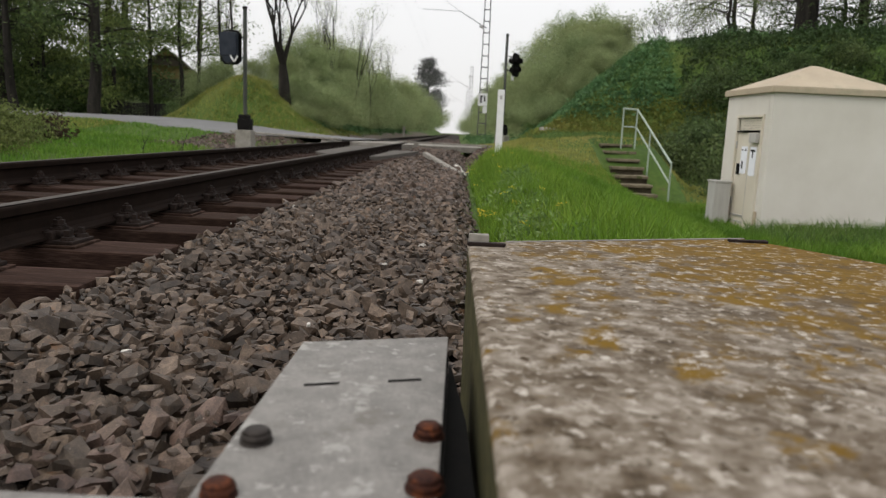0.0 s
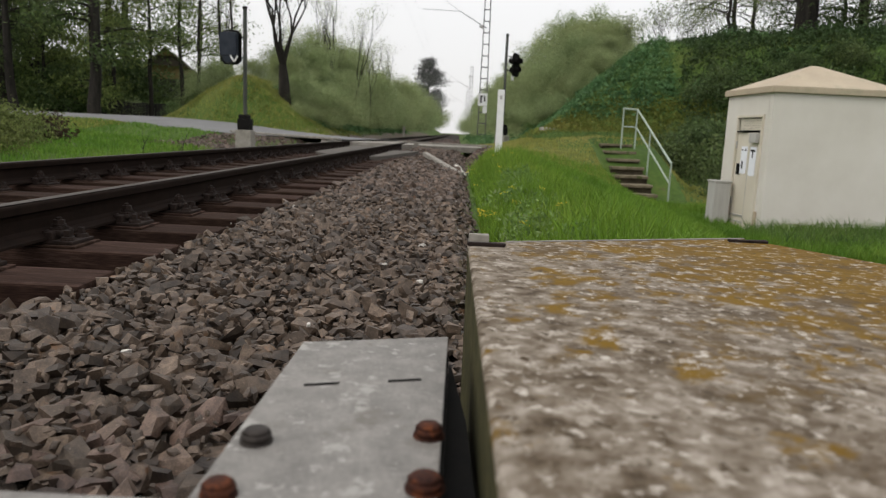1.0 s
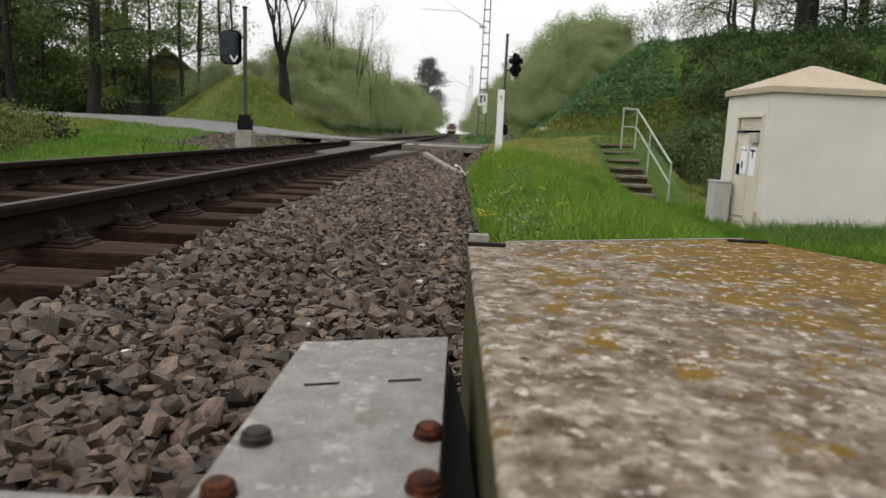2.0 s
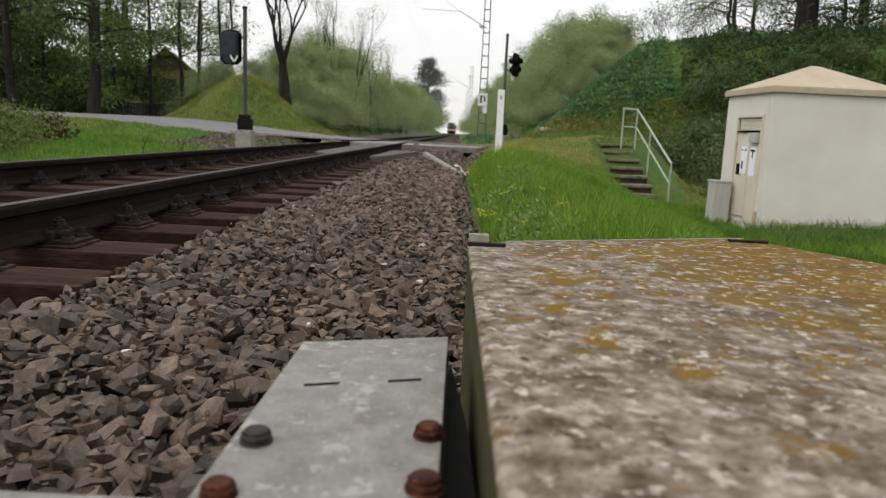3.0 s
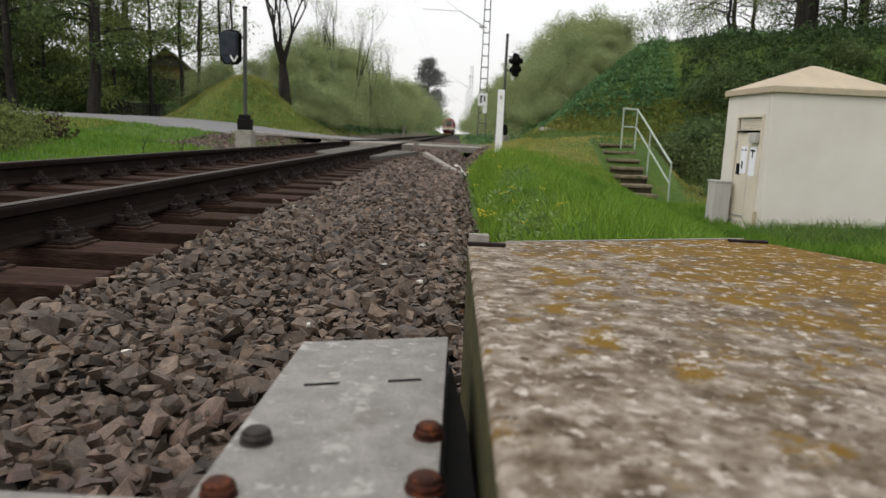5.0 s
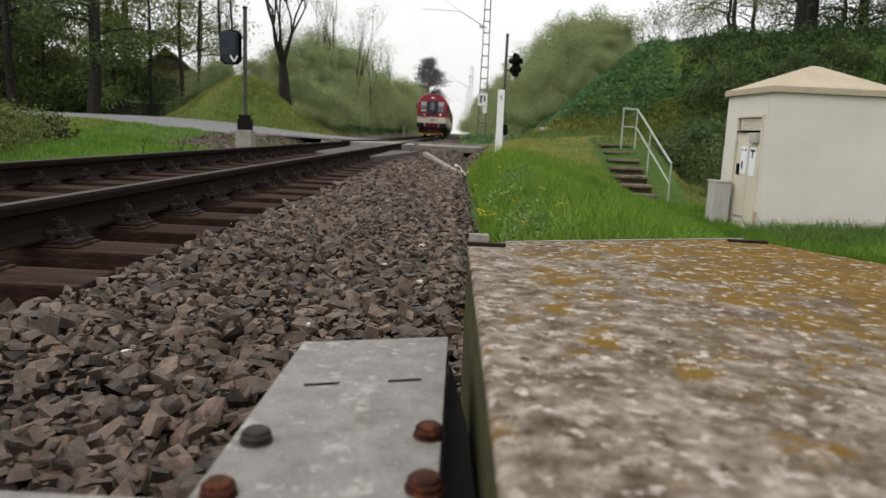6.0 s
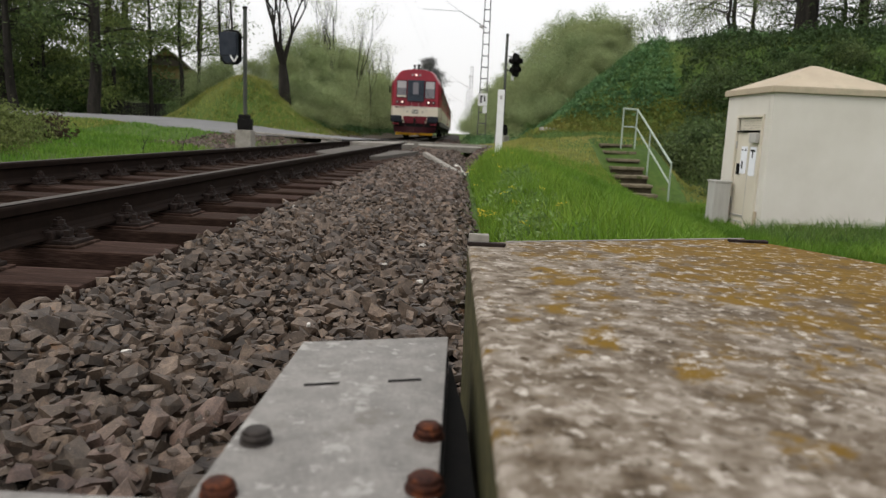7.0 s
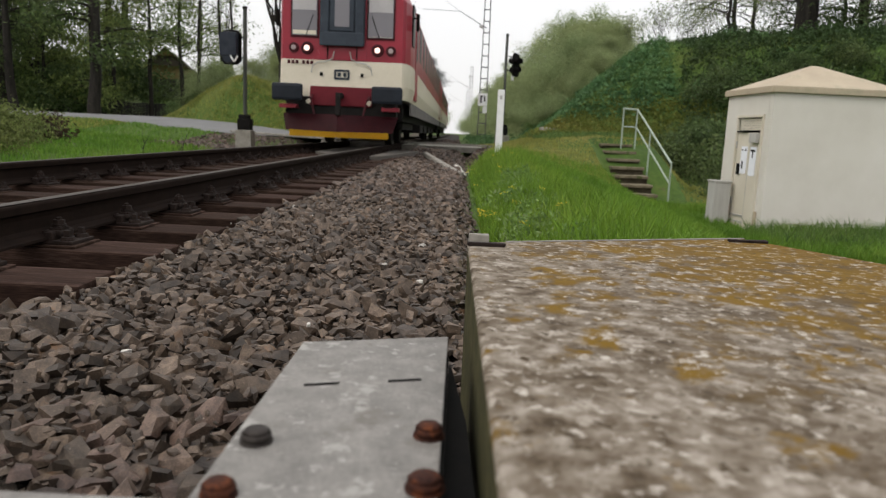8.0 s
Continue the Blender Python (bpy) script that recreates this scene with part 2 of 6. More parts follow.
M_SOIL = mat("bare_brown_soil", [(0.075, 0.06, 0.045), (0.125, 0.105, 0.082), (0.17, 0.15, 0.125)], 0.95, scale=1.5, fine=14, bump=0.9, dist=0.05, coord="World")
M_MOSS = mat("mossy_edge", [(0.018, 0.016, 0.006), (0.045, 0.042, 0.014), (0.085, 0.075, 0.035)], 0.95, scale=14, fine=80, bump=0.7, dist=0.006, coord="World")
T_RED = mat("train_red", [(0.25, 0.012, 0.028), (0.31, 0.018, 0.038)], 0.36, spec=0.42, scale=1.2, fine=30, bump=0.03, fine_mix=0.2)
T_CREAM = mat("train_cream", [(0.58, 0.52, 0.41), (0.69, 0.63, 0.52)], 0.4, spec=0.5, scale=1.5, fine=25, bump=0.03, fine_mix=0.25)
T_BUFFER = mat("train_buffer_blue", [(0.008, 0.010, 0.015), (0.018, 0.023, 0.032)], 0.55, scale=4, fine=40, bump=0.15)
T_SKIRT = mat("train_skirt_grey", [(0.10, 0.09, 0.09), (0.19, 0.175, 0.17)], 0.7, scale=2, fine=30, bump=0.1)
T_DARKRED = mat("train_dark_red", [(0.03, 0.004, 0.007), (0.065, 0.008, 0.012)], 0.55, scale=3, fine=30, bump=0.1)
T_MIDRED = mat("train_mid_red", [(0.09, 0.008, 0.014), (0.14, 0.012, 0.02)], 0.5, scale=3, fine=30, bump=0.1)
T_GREY = mat("train_gangway_grey", [(0.024, 0.031, 0.044), (0.046, 0.057, 0.074)], 0.5, scale=3, fine=40, bump=0.08)
T_UNDER = mat("train_underframe", [(0.006, 0.005, 0.005), (0.016, 0.014, 0.013)], 0.8, scale=3, fine=40, bump=0.4)
T_YELLOW = mat("train_yellow", [(0.62, 0.35, 0.02), (0.75, 0.45, 0.04)], 0.5, scale=4, fine=40, bump=0.05)
T_ROOFG = mat("train_roof", [(0.22, 0.21, 0.2), (0.32, 0.30, 0.29)], 0.7, scale=2, fine=30, bump=0.1)
T_GLASS = glass("train_side_glass", (0.015, 0.016, 0.02), 0.35, 0.12)
T_SCREEN = glass("train_windscreen", (0.19, 0.18, 0.20), 0.12)
T_LAMP = glow("headlamp_lit", (1.0, 0.70, 0.62), 1.25)
# paler grey that paints the reflection on the upper windscreens
T_SHINE = mat("train_screen_reflection", [(0.36, 0.34, 0.35), (0.44, 0.42, 0.43)], 0.4, scale=3, fine=30, bump=0, spec=0.5)
T_LENS = glass("lamp_lens", (0.35, 0.28, 0.28), 0.15)


# ---- mesh helpers ----
def box(bm, lo, hi, bevel=0.0, taper=0.0):
    x0, y0, z0 = lo
    x1, y1, z1 = hi
    t = taper
    co = [(x0, y0, z0), (x1, y0, z0), (x1, y1, z0), (x0, y1, z0), (x0 + t, y0 + t, z1), (x1 - t, y0 + t, z1), (x1 - t, y1 - t, z1), (x0 + t, y1 - t, z1)]
    v = [bm.verts.new(c) for c in co]
    fs = [bm.faces.new([v[i] for i in f]) for f in ((3, 2, 1, 0), (4, 5, 6, 7), (0, 1, 5, 4), (1, 2, 6, 5), (2, 3, 7, 6), (3, 0, 4, 7))]
    if bevel:
        es = list({e for f in fs for e in f.edges})
        bmesh.ops.bevel(bm, geom=es, offset=bevel, segments=2, affect="EDGES", profile=0.6)
    return bm


def tube(bm, p0, p1, r0, r1=None, n=10, cap=True):
    r1 = r0 if r1 is None else r1
    p0, p1 = Vector(p0), Vector(p1)
    d = (p1 - p0).normalized()
    u = d.orthogonal().normalized()
    w = d.cross(u)
    a = [bm.verts.new(p0 + (u * math.cos(i * math.tau / n) + w * math.sin(i * math.tau / n)) * r0) for i in range(n)]
    b = [bm.verts.new(p1 + (u * math.cos(i * math.tau / n) + w * math.sin(i * math.tau / n)) * r1) for i in range(n)]
    for i in range(n):
        bm.faces.new((a[i], a[(i + 1) % n], b[(i + 1) % n], b[i]))
    if cap:
        bm.faces.new(a[::-1])
        bm.faces.new(b)
    return bm


def prism(bm, outline, z0, z1, bevel=0.0):
    """An upright prism over a plan outline (counter-clockwise)."""
    lo = [bm.verts.new((x, y, z0)) for x, y in outline]
    hi = [bm.verts.new((x, y, z1)) for x, y in outline]
    n = len(lo)
    fs = [bm.faces.new(lo[::-1]), bm.faces.new(hi)]
    for i in range(n):
        fs.append(bm.faces.new((lo[i], lo[(i + 1) % n], hi[(i + 1) % n], hi[i])))
    if bevel:
        es = list({e for f in fs for e in f.edges})
        bmesh.ops.bevel(bm, geom=es, offset=bevel, segments=2, affect="EDGES", profile=0.6)
    return bm


def sweep(bm, outline, a, b):
    """A closed x-z outline swept along y from a to b."""
    f = [bm.verts.new((x, a, z)) for x, z in outline]
    g = [bm.verts.new((x, b, z)) for x, z in outline]
    n = len(f)
    for i in range(n):
        bm.faces.new((f[i], f[(i + 1) % n], g[(i + 1) % n], g[i]))
    bm.faces.new(f[::-1])
    bm.faces.new(g)
    return bm


def data_of(name, bm, material, smooth=False):
    bmesh.ops.recalc_face_normals(bm, faces=bm.faces)
    me = bpy.data.meshes.new(name)
    bm.to_mesh(me)
    bm.free()
    me.materials.append(material)
    if smooth:
        for p in me.polygons:
            p.use_smooth = True
    return me


def part(name, bm, material, parent=None, label="", smooth=False):
    ob = new(name, data_of(name, bm, material, smooth))
    ob.parent = parent
    return tagged(ob, label)


def raw_mesh(name, verts, faces, material, smooth=False):
    """Verts (n,3) and faces (m,k) as arrays."""
    verts, faces = np.asarray(verts, np.float32), np.asarray(faces, np.int32)
    me = bpy.data.meshes.new(name)
    k = faces.shape[1]
    me.vertices.add(len(verts))
    me.vertices.foreach_set("co", verts.ravel())
    me.loops.add(faces.size)
    me.loops.foreach_set("vertex_index", faces.ravel())
    me.polygons.add(len(faces))
    me.polygons.foreach_set("loop_start", np.arange(0, faces.size, k, dtype=np.int32))
    me.update(calc_edges=True)
    me.materials.append(material)
    me.polygons.foreach_set("use_smooth", np.full(len(faces), smooth, bool))
    return me


def thing(name, label, category, group="", at=None):
    ob = new(name)
    if at is not None:
        ob.matrix_basis = at
    return tagged(ob, label, category, group)


# ---- the lie of the land ----
ROAD = [(-2.5, 23.6), (-5.0, 24.6), (-8.0, 27.3), (-12.0, 30.3), (-16.0, 32.6), (-22.0, 35.0), (-30.0, 37.5), (-45.0, 40.0), (-80.0, 44.0)]


def step01(a, b, x):
    t = np.clip((x - a) / (b - a), 0, 1)
    return t * t * (3 - 2 * t)


def road_z(x):
    return 0.02 + 0.36 * step01(-4, -17, x) + 0.3 * step01(-17, -60, x)


def road_gap(x, y):
    """Distance in plan to the road's centre line."""
    best = np.full(np.shape(x), 1e9)
    for (ax, ay), (bx, by) in zip(ROAD, ROAD[1:]):
        dx, dy = bx - ax, by - ay
        t = np.clip(((x - ax) * dx + (y - ay) * dy) / (dx * dx + dy * dy), 0, 1)
        best = np.minimum(best, np.hypot(x - ax - t * dx, y - ay - t * dy))
    return best


def curve_x(y):
    """The track's centre line bends to the left beyond 288 m."""
    d = np.maximum(0.0, np.asarray(y, float) - 288.0)
    return TRACK - d * d * 0.014


def ground_z(x, y):
    x, y = np.asarray(x, float), np.asarray(y, float)
    u = x - (curve_x(y) - TRACK)
    z = np.full(np.broadcast(x, y).shape, -0.42) + 0 * x
    # left meadow and the bank behind the road
    z = z + 0.14 * step01(-4.4, -6.5, u) + 0.65 * step01(-9, -30, u)
    bank_l = np.minimum((-5.2 - u) * 1.12, (y - 27.8 - 0.42 * np.clip(-u - 6, 0, 30)) * 1.1)
    bank_l = np.where(y > 26, bank_l, -1)
    z = z + ((3.3 - 0.75 * step01(40, 48, y)) * step01(-0.3, 7.4, bank_l) + 2.0 * step01(40, 150, y) * step01(0, 12, bank_l)) * (1 - (1 - step01(48, 75, y)) * step01(-9.8, -17.6, u)) * (1 - step01(262, 300, y))
    # right: verge, hollow with the hut, cutting
    verge = -0.02 * step01(0.2, 0.9, u) + 0.2 * step01(8.5, 12.5, y) * step01(0.05, 0.6, u)
    cut = step01(3.0, 3.5, u)
    path = (1 - cut) * step01(12.5, 18.6, y) + cut * step01(15.0, 17.9, y)
    z = z + verge + 0.18 * step01(0.25, 0.8, u)
    hollow = -0.86 * step01(0.9, 4.2, u) * (1 - path)
    shelf = path * 0.46 * step01(0.4, 3.4, u) * (1 - step01(26, 30, y))
    drop = -1.05 * path * step01(4.5, 5.7, u) * (1 - step01(21, 24, y))
    stairs = -0.22 * step01(3.15, 3.4, u) * (1 - step01(4.5, 4.9, u)) * step01(14.6, 15.2, y) * (1 - step01(17.7, 18.0, y))
    z = z + hollow + shelf + drop + stairs
    bank_r = np.minimum((u - 2.6) * 1.2, (y - 23.5 + 0.42 * np.clip(u - 4, -2, 18)) * 0.92)
    bank_r = np.where(y > 12, bank_r, -1)
    z = z + 3.95 * step01(-0.3, 6.2, bank_r) * (1 - step01(225, 262, y)) + 1.5 * step01(40, 140, y) * step01(0, 12, bank_r) * (1 - step01(225, 262, y))
    # the road's bed
    near = 1 - step01(2.4, 4.6, road_gap(x, y))
    keep = near * step01(-4.3, -5.0, u)
    z = z * (1 - keep) + (road_z(x) - 0.06) * keep
    # small unevenness away from the track
    off = step01(0.6, 2.2, np.abs(u - TRACK) - 2.6)
    z = z + off * (0.05 * np.sin(x * 1.7 + 0.6 * y) * np.sin(y * 1.1 - 0.3 * x) + 0.03 * np.sin(x * 4.1) * np.sin(y * 3.3 + x))
    return z


def gz(x, y):
    return float(ground_z(np.array(x), np.array(y)))


# ---- ground ----
def axis(points):
    return np.concatenate([np.linspace(a, b, int(n), endpoint=False) for a, b, n in points] + [[points[-1][1]]])


def grid_mesh(name, xs, ys, zfun, material):
    gx, gy = np.meshgrid(xs, ys)
    gzz = zfun(gx, gy)
    v = np.stack([gx, gy, gzz], -1).reshape(-1, 3)
    nx, ny = len(xs), len(ys)
    i = (np.arange(ny - 1)[:, None] * nx + np.arange(nx - 1)[None, :]).ravel()
    f = np.stack([i, i + 1, i + nx + 1, i + nx], -1)
    return raw_mesh(name, v, f, material, True)


ground = new("ground", grid_mesh("ground", axis([(-900, -60, 16), (-60, -30, 20), (-30, -6, 60), (-6, 12, 90), (12, 40, 50), (40, 60, 10), (60, 900, 16)]),
                                 axis([(-400, -10, 12), (-10, 0, 10), (0, 36, 150), (36, 80, 70), (80, 300, 70), (300, 1500, 20)]), ground_z, M_GROUND))
tagged(ground, "green spring meadow and grassy cutting slopes beside the track", "ground", kind="structure")


def ballast_z(u, y):
    """Crown of the ballast; u: offset from the track's centre."""
    a = np.abs(u)
    z = np.where(a < 1.27, -0.275, -0.205 - 0.045 * step01(1.3, 2.45, a))
    z = z - 0.26 * step01(2.42, 2.75, np.where(u > 0, a, a + 0.75))
    z = z + 0.13 * step01(15.5, 20.3, y) * (1 - step01(20.4, 21.0, y)) * (a > 0.82)
    return z + 0.012 * np.sin(3.1 * u + y * 2.3) * np.sin(y * 1.3)


def bed_points(xs, ys):
    gx, gy = np.meshgrid(xs, ys)
    return gx + (curve_x(gy) - TRACK), gy


# dark sheet under the stones, shade of the gaps put into its colour
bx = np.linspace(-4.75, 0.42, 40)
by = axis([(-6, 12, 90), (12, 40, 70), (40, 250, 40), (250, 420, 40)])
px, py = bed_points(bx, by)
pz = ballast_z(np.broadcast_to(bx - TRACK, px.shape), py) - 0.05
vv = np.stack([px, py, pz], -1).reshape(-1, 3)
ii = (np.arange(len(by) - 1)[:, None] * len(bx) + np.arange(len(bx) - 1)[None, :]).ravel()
ballast = new("ballast_bed", raw_mesh("ballast_bed", vv, np.stack([ii, ii + 1, ii + len(bx) + 1, ii + len(bx)], -1), M_BED_SHADED, True))
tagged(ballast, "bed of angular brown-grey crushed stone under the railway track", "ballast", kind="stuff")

# bare soil along the foot of the left slope
ditch = new("soil_strip", grid_mesh("soil_strip", np.linspace(-6.8, -4.2, 14), axis([(27.0, 60, 60), (60, 140, 40)]), lambda x, y: ground_z(x, y) + 0.03 + 0.02 * np.sin(x * 5 + y * 3), M_SOIL))
tagged(ditch, "strip of bare brown soil at the foot of the slope", "soil", kind="structure")

# crushed stones: a few shapes, shared
STONES = []
for k in range(22):
    # a split slab: an uneven plan outline, its upper face cut smaller, shifted and tilted
    bm = bmesh.new()
    sx, sy, sz = RNG.uniform(0.95, 1.45), RNG.uniform(0.6, 1.0), RNG.uniform(0.26, 0.62)
    sides = int(RNG.integers(4, 7))
    tilt = RNG.normal(size=2) * 0.28
    shift = RNG.normal(size=2) * 0.16
    for i in range(sides):
        a = (i + RNG.uniform(-0.36, 0.36)) * math.tau / sides
        r = RNG.uniform(0.72, 1.12)
        x, y = math.cos(a) * r, math.sin(a) * r
        bm.verts.new((x * sx, y * sy, -sz * RNG.uniform(0.5, 1.0)))
        r2 = RNG.uniform(0.5, 1.0)
        x2, y2 = x * r2 + shift[0], y * r2 + shift[1]
        bm.verts.new((x2 * sx, y2 * sy, sz * (0.8 + tilt[0] * x2 * 2 + tilt[1] * y2 * 2 + RNG.uniform(-0.12, 0.12))))
    bmesh.ops.convex_hull(bm, input=bm.verts)
    bmesh.ops.delete(bm, geom=[v for v in bm.verts if not v.link_faces], context="VERTS")
    bmesh.ops.triangulate(bm, faces=bm.faces)
    STONES.append(data_of("stone", bm, M_STONE))
STONE_ARR = []
for me in STONES:
    a = np.zeros(len(me.vertices) * 3, np.float32)
    me.vertices.foreach_get("co", a)
    STONE_ARR.append((a.reshape(-1, 3), np.array([list(p.vertices) for p in me.polygons])))


def turns(n):
    # any heading, but lying mostly on the flat side
    lie = np.where(RNG.random(n) < 0.62, 0.22, 0.62)
    q = RNG.normal(size=(n, 4))
    q[:, 1:3] *= lie[:, None]
    q /= np.linalg.norm(q, axis=1)[:, None]
    w, x, y, z = q.T
    return np.stack([1 - 2 * (y * y + z * z), 2 * (x * y - z * w), 2 * (x * z + y * w), 2 * (x * y + z * w), 1 - 2 * (x * x + z * z), 2 * (y * z - x * w), 2 * (x * z - y * w), 2 * (y * z + x * w), 1 - 2 * (x * x + y * y)], -1).reshape(n, 3, 3)


def stone_field(x0, x1, y0, y1, pitch, size, layers=2):
    """Jittered places, sizes and turns for stones over a strip of the ballast."""
    out = []
    for lay in range(layers):
        gx, gy = np.meshgrid(np.arange(x0, x1, pitch), np.arange(y0, y1, pitch))
        gx = gx.ravel() + RNG.uniform(-0.5, 0.5, gx.size) * pitch
        gy = gy.ravel() + RNG.uniform(-0.5, 0.5, gy.size) * pitch
        s = size * RNG.choice([0.5, 0.7, 0.9, 1.0, 1.15, 1.4], gx.size) * RNG.uniform(0.85, 1.15, gx.size)
        z = ballast_z(gx - TRACK, gy) - 0.034 + lay * 0.032 + RNG.uniform(-0.012, 0.018, gx.size)
        keep = RNG.random(gx.size) > (0.22 if lay else 0.0)
        out.append(np.stack([gx, gy, z, s], -1)[keep])
    return np.concatenate(out)


SLEEPERS = [1.70 + 0.6 * k for k in range(-12, 62)]


def on_sleeper(p):
    """True where a stone would lie on a sleeper's top."""
    near = np.min(np.abs(p[:, 1][:, None] - np.array(SLEEPERS)[None, :]), axis=1)
    u = p[:, 0] - TRACK
    return (np.abs(u) < 1.31) & (near < 0.15)


def merge_stones(name, p, material=M_STONE, label="angular crushed stones"):
    vs, fs, off = [], [], 0
    kind = RNG.integers(0, len(STONES), len(p))
    for k, (v, f) in enumerate(STONE_ARR):
        q = p[kind == k]
        if not len(q):
            continue
        w = np.einsum("nij,vj->nvi", turns(len(q)), v) * q[:, None, 3:4]
        w[:, :, 2] *= 0.85
        w = w + q[:, None, :3]
        vs.append(w.reshape(-1, 3))
        fs.append((f[None] + (np.arange(len(q)) * len(v))[:, None, None] + off).reshape(-1, 3))
        off += len(q) * len(v)
    ob = new(name, raw_mesh(name, np.concatenate(vs), np.concatenate(fs), material))
    ob.parent = ballast
    return tagged(ob, label, kind="stuff")


strip = stone_field(-1.9, 0.2, 0.55, 6.0, 0.040, 0.0285, 2)
clear = ~on_sleeper(strip) & ~((strip[:, 0] > -0.26) & (strip[:, 1] < 0.95)) & ~((strip[:, 0] > -0.02) & (strip[:, 1] < 1.7)) & ~((np.abs(strip[:, 0] + 1.72) < 0.08))
strip = strip[clear]
chips = stone_field(-1.25, 0.1, 0.7, 4.0, 0.045, 0.012, 1)
chips[:, 2] += 0.038
chips = chips[~on_sleeper(chips) & ~((chips[:, 0] > -0.26) & (chips[:, 1] < 1.0)) & ~((chips[:, 0] > -0.02) & (chips[:, 1] < 1.7))]
near_one = (strip[:, 1] < 1.36) & (strip[:, 0] > -0.74) & (strip[:, 2] > ballast_z(strip[:, 0] - TRACK, strip[:, 1]) - 0.008)
singles = strip[near_one][:300]
merge_stones("stones_near_strip", np.concatenate([strip[~near_one], strip[near_one][300:], chips]))
far = stone_field(-1.6, 0.22, 6.0, 14.0, 0.06, 0.038, 2)
inner = stone_field(-3.2, -1.62, 2.0, 12.0, 0.065, 0.034, 1)
outer = stone_field(-4.5, -3.2, 4.0, 20.0, 0.085, 0.045, 1)
far2 = stone_field(-1.6, 0.3, 14.0, 20.4, 0.08, 0.045, 1)
behind = np.concatenate([stone_field(-1.9, -0.3, -5.9, 0.55, 0.06, 0.036, 1), stone_field(-0.3, 0.3, -5.9, -0.45, 0.06, 0.036, 1), stone_field(-3.2, -1.62, -5.9, 2.0, 0.07, 0.036, 1), stone_field(-4.5, -3.2, -5.9, 4.0, 0.085, 0.045, 1)])
behind = behind[~((behind[:, 0] > -0.68) & (behind[:, 1] > 0.4))]
rest = np.concatenate([far, inner, outer, far2, behind])
rest = rest[~on_sleeper(rest) & ~(np.abs(rest[:, 0] + 1.72) < 0.09) & ~(np.abs(rest[:, 0] + 3.22) < 0.09)]
merge_stones("stones_far_strip", rest)
gravel = stone_field(-8.6, -4.4, 15.2, 23.0, 0.10, 0.05, 1)
gravel = gravel[(road_gap(gravel[:, 0], gravel[:, 1]) > 2.55) & (gravel[:, 1] > 15.4 - 0.9 * (gravel[:, 0] + 4.4))]
gravel[:, 2] = ground_z(gravel[:, 0], gravel[:, 1]) + 0.015
merge_stones("gravel_by_lane", gravel)
verge = stone_field(0.15, 1.6, 12.5, 21.5, 0.10, 0.05, 1)
verge = verge[verge[:, 0] < 0.22 + 0.10 * (verge[:, 1] - 12.5)]
verge[:, 2] = np.maximum(ground_z(verge[:, 0], verge[:, 1]), ballast_z(verge[:, 0] - TRACK, verge[:, 1])) + 0.01
merge_stones("gravel_on_verge", verge)

beyond = stone_field(-4.6, 0.1, 26.8, 62.0, 0.17, 0.085, 1)
beyond = beyond[np.abs(np.abs(beyond[:, 0] - TRACK) - 0.7525) > 0.12]
merge_stones("stones_beyond_crossing", beyond)
white = np.concatenate([stone_field(-1.5, 0.0, 1.3, 7.5, 0.62, 0.013, 1), stone_field(-3.0, -1.9, 3.0, 9.0, 0.9, 0.022, 1)])
white[:, 2] += 0.045
white = white[~on_sleeper(white) & ~((white[:, 0] > -0.3) & (white[:, 1] < 1.2))]
merge_stones("pale_stones", white, M_PALESTONE, "few small pale quartz stones among the ballast")
heap = stone_field(0.02, 0.42, 12.2, 12.9, 0.13, 0.055, 1)
heap[:, 2] = np.maximum(ground_z(heap[:, 0], heap[:, 1]), ballast_z(heap[:, 0] - TRACK, heap[:, 1])) + 0.03
merge_stones("pale_rubble", heap, M_PALESTONE, "pale broken rubble at the end of the edging")

# ---- track ----
RAIL_HALF = [(0.0, 0.0), (0.026, -0.001), (0.034, -0.006), (0.036, -0.014), (0.034, -0.04), (0.012, -0.052), (0.009, -0.07), (0.009, -0.115), (0.02, -0.133), (0.066, -0.145), (0.066, -0.156)]


def rail(offset):
    outline = RAIL_HALF + [(-x, z) for x, z in RAIL_HALF[::-1][:-1]]
    ys = axis([(-6, 250, 12), (250, 420, 30)])
    v, f = [], []
    n = len(outline)
    for y in ys:
        cx = float(curve_x(y)) + offset
        v += [(cx + x, y, z) for x, z in outline]
    for s in range(len(ys) - 1):
        for i in range(n):
            j = (i + 1) % n
            f.append((s * n + i, s * n + j, (s + 1) * n + j, (s + 1) * n + i))
    ob = new("rail", raw_mesh("rail", v, f, M_RAIL))
    tagged(ob, "rust-brown steel rail with a worn shiny running surface", "rail", "rails of the track")
    b = bmesh.new()
    for y0, y1 in zip(ys, ys[1:]):
        c0, c1 = float(curve_x(y0)) + offset, float(curve_x(y1)) + offset
        q = [b.verts.new(c) for c in ((c0 - 0.027, y0, 0.0022), (c0 + 0.027, y0, 0.0022), (c1 + 0.027, y1, 0.0022), (c1 - 0.027, y1, 0.0022))]
        b.faces.new(q)
    part("running_band", b, M_RAILTOP, ob, "worn steel running band")
    return ob


rail(0.7525)
rail(-0.7525)


